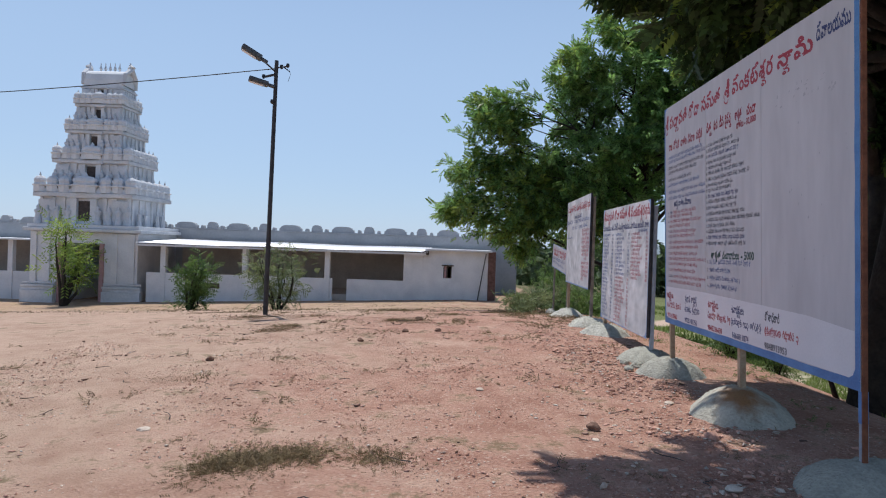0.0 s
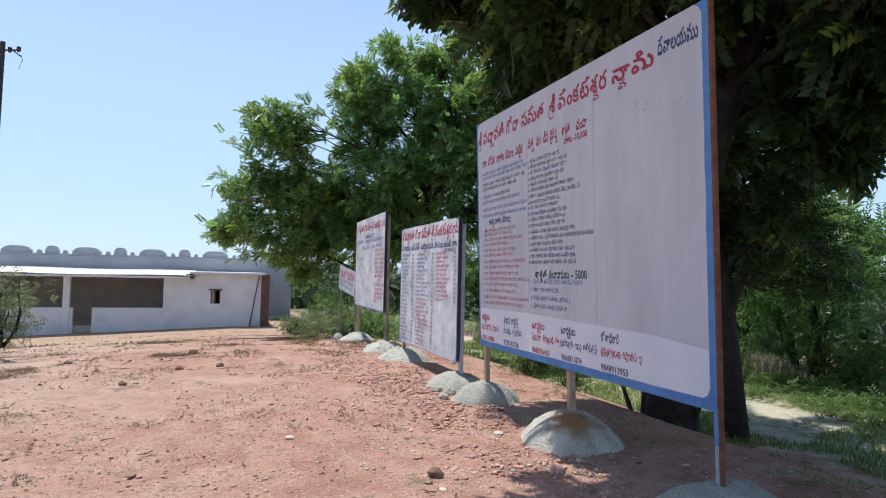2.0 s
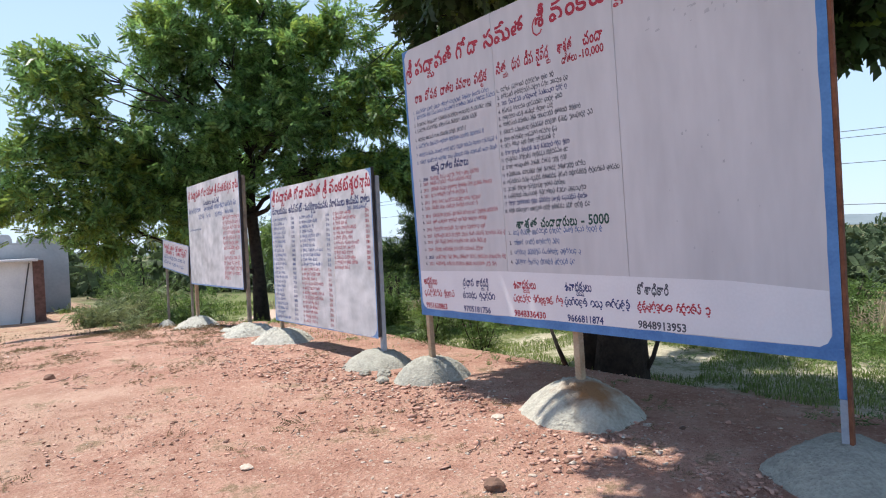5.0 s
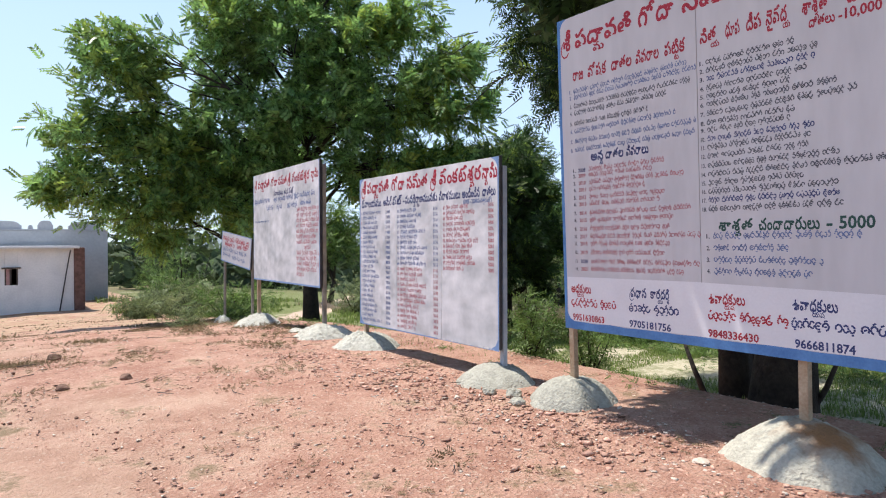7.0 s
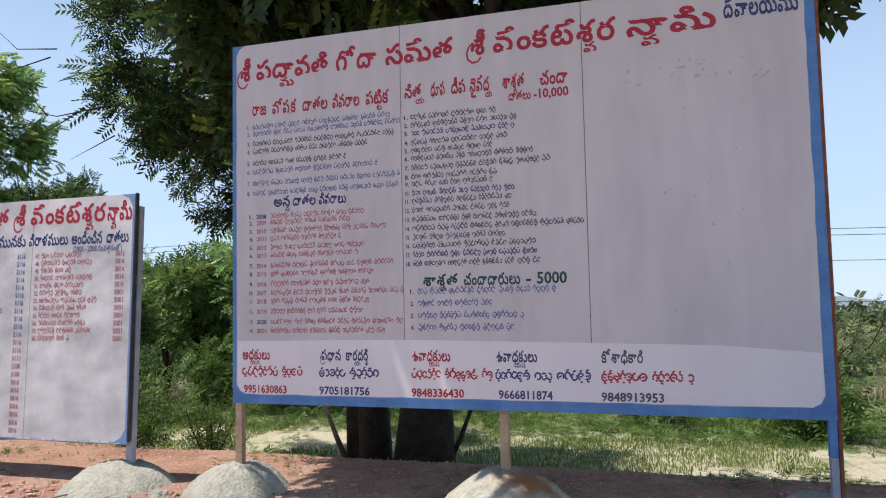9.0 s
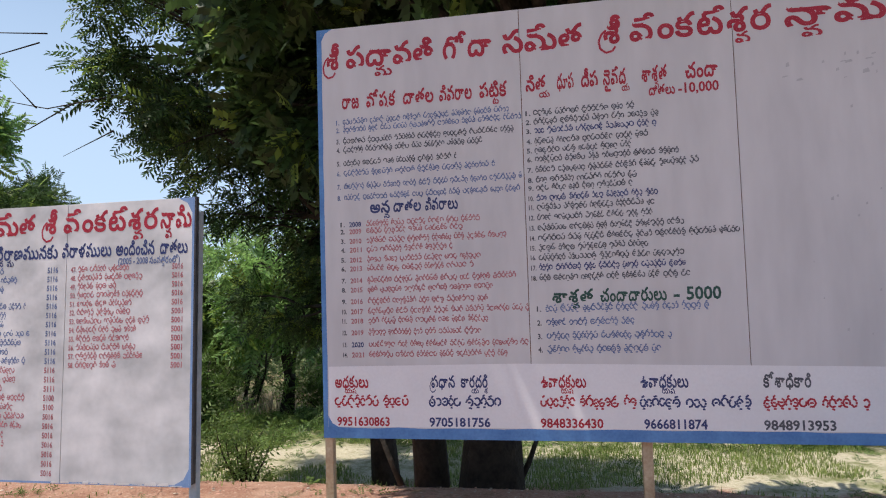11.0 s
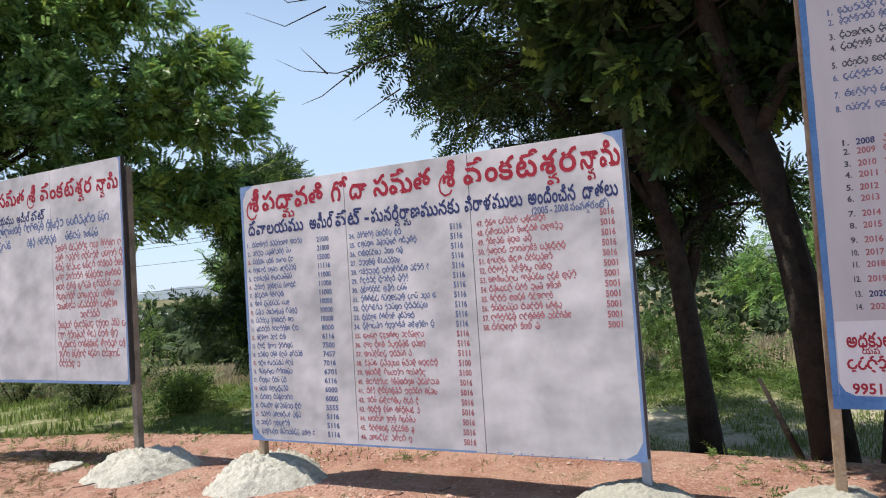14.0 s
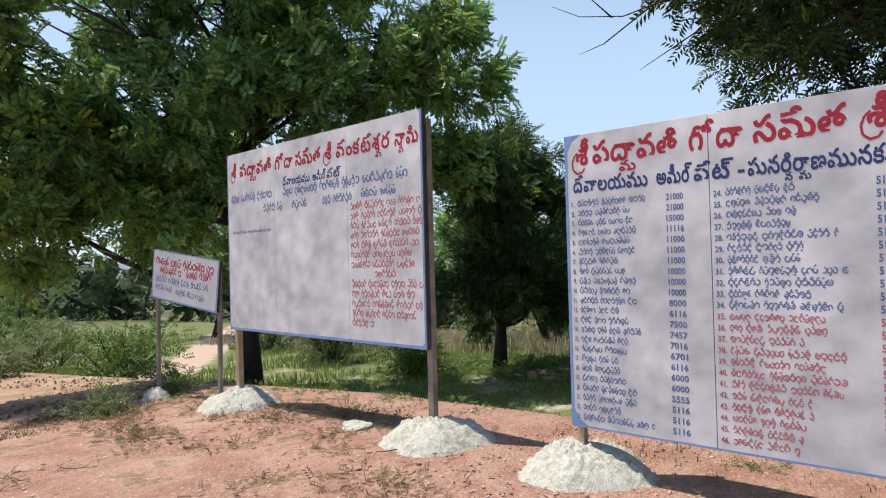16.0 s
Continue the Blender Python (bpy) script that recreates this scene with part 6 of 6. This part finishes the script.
def tufts(name, n, region, mat, label, leaf, length, seed, spread, lift, per=14, category="weeds", keep=None):
    """Low leafy clumps strewn over the ground, too many to count."""
    rng = np.random.default_rng(seed)
    cx, cy = rng.uniform(region[0], region[1], n), rng.uniform(region[2], region[3], n)
    if keep is not None:
        ok = keep(cx, cy, rng)
        cx, cy = cx[ok], cy[ok]
    size = rng.uniform(0.5, 1.5, len(cx))
    k = np.repeat(np.arange(len(cx)), per)
    q = rng.normal(size=(len(k), 2)) * spread * size[k][:, None]
    x, y = cx[k] + q[:, 0], cy[k] + q[:, 1]
    z = lay(x, y) + lift * size[k] * rng.random(len(k)) * np.exp(-(q ** 2).sum(1) / (spread * size[k]) ** 2)
    ways = np.concatenate([rng.normal(size=(len(k), 2)) + q / spread, rng.uniform(0.1, 0.9, (len(k), 1))], 1)
    v, f = scatter(sprig(8, length, leaf), np.stack([x, y, z], -1), ways, size[k] * rng.uniform(0.7, 1.3, len(k)), rng)
    tagged(raw_mesh(name, v, f, mat), label, category, kind="stuff")


tufts("weeds", 900, (2.4, 12, -9, 14), LEAF_SHRUB, "leafy green weeds on the sand below the bank", 0.035, 0.11, 701, 0.07, 0.10, keep=lambda x, y, r: r.random(len(x)) < 0.2 + 0.5 * (x > 6))
tufts("weeds", 460, (7.2, 11, -8, 12), LEAF_SHRUB, "taller green weeds along the foot of the slope", 0.06, 0.2, 702, 0.14, 0.25, 20)
tufts("weeds", 130, (-9, 0.3, -5.5, 9), OLIVE, "dry brown-green weed clumps on the red earth", 0.02, 0.06, 703, 0.045, 0.02, 12)
tufts("weeds", 46, (-8, 0.3, 2, 11), OLIVE, "flat olive weed mats on the red earth", 0.02, 0.06, 704, 0.13, 0.02, 60)
tufts("weeds", 150, (0.1, 1.9, -4.5, 11), LEAF_SHRUB, "small green weeds behind the boards", 0.025, 0.08, 705, 0.06, 0.06, 12, keep=lambda x, y, r: r.random(len(x)) < 0.3 + 0.5 * (y > 4.5))
tufts("weeds", 70, (-1.2, 0.6, 6.2, 11), OLIVE, "creeping green weeds between the cement mounds", 0.022, 0.07, 706, 0.10, 0.03, 40)

# thick olive mats of creeping weed, each one patch
for i, (x, y, r, n) in enumerate(((-3.82, -3.5, 0.22, 1300), (-3.6, -3.3, 0.16, 700), (-3.0, -3.3, 0.17, 420), (-3.65, 5.3, 0.16, 320), (-4.2, 10.8, 0.35, 900), (-5.6, 4.2, 0.2, 350), (-1.1, 9.4, 0.3, 700), (-2.6, 7.2, 0.16, 260))):
    tufts("weed_mat", 6, (x - r, x + r, y - r * 0.7, y + r * 0.7), OLIVE, "dense olive mat of creeping weed on the red earth", 0.014, 0.042, 720 + i, r * 0.62, 0.012, n // 4, "weed")


# ---- distance: woods, hamlet, hills, wires ----
def far_woods():
    rng = np.random.default_rng(77)
    P, S = [], []
    for _ in range(420):
        a = rng.uniform(-0.6, 2.2)
        d = rng.uniform(55, 420) if rng.random() < 0.7 else rng.uniform(45, 120)
        x, y = math.cos(a) * d, math.sin(a) * d
        if y > 20 and x < 6:
            continue
        r = rng.uniform(1.6, 3.6) * (1 + d / 400)
        for _ in range(70):
            q = rng.normal(size=3) * [r * 0.55, r * 0.55, r * 0.38]
            P.append((x + q[0], y + q[1], land(x, y) + max(0.3, r * 0.75 + q[2])))
            S.append(r * rng.uniform(0.25, 0.5))
    P, S = np.array(P), np.array(S)
    v, f = scatter(sprig(8, 1.0, 0.6, wide=0.6), P, rng.normal(size=P.shape), S, rng)
    tagged(raw_mesh("far_woods", v, f, FAR_LEAF), "distant scattered trees on the plain", "trees", kind="stuff")


far_woods()
rg = random.Random(4)
for i in range(16):
    a = rg.uniform(-0.25, 0.5) if i < 11 else rg.uniform(0.8, 1.35)
    d = rg.uniform(170, 380)
    x, y = math.cos(a) * d, math.sin(a) * d
    g = land(x, y)
    w, l, h = rg.uniform(5, 14), rg.uniform(6, 12), rg.uniform(3, 6.5)
    hs = thing("far_house", (x, y, g), "small pale house far off on the plain", "house", "houses on the plain")
    part("walls", boxed(-w / 2, w / 2, -l / 2, l / 2, -0.5, h), FAR_ROOF, hs)
    part("roof", boxed(-w / 2 - 0.3, w / 2 + 0.3, -l / 2 - 0.3, l / 2 + 0.3, h + 0.004, h + 0.3), FAR_ROOF, hs)
    for s in (-0.28, 0.28):
        part("window", boxed(-w / 2 - 0.06, -w / 2 - 0.01, l * s - 0.5, l * s + 0.5, h * 0.4, h * 0.7), DARK_WOOD, hs)

# low hazy hills along the horizon
n = 160
v, f = [], []
for i in range(n + 1):
    a = -1.2 + 3.4 * i / n
    hgt = 14 + 26 * max(0, noise.fractal(Vector((a * 5.0, 0.3, 7)), 1, 2, 4) + 0.35)
    for r, zz in ((1500, -8), (1560, -7 + hgt * 0.6), (1640, -7 + hgt)):
        v.append((math.cos(a) * r, math.sin(a) * r, zz))
for i in range(n):
    for k in (0, 1):
        b = i * 3 + k
        f.append((b, b + 3, b + 4, b + 1))
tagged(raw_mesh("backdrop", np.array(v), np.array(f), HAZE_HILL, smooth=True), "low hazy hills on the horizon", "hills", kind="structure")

# wires crossing beyond the boards
for i, (za, zb) in enumerate(((4.5, 4.9), (4.3, 4.7), (3.4, 3.8), (1.9, 2.3))):
    pts = []
    for s in range(31):
        fr = s / 30
        pts.append((22 + i * 0.3, -45 + 110 * fr, za + (zb - za) * fr - 0.6 * math.sin(math.pi * ((fr * 2) % 1))))
    tagged(part("power_line", tube(bmesh.new(), pts, [0.012] * 31, 5), CABLE), "thin power line running along the fields", "cable", "power lines")
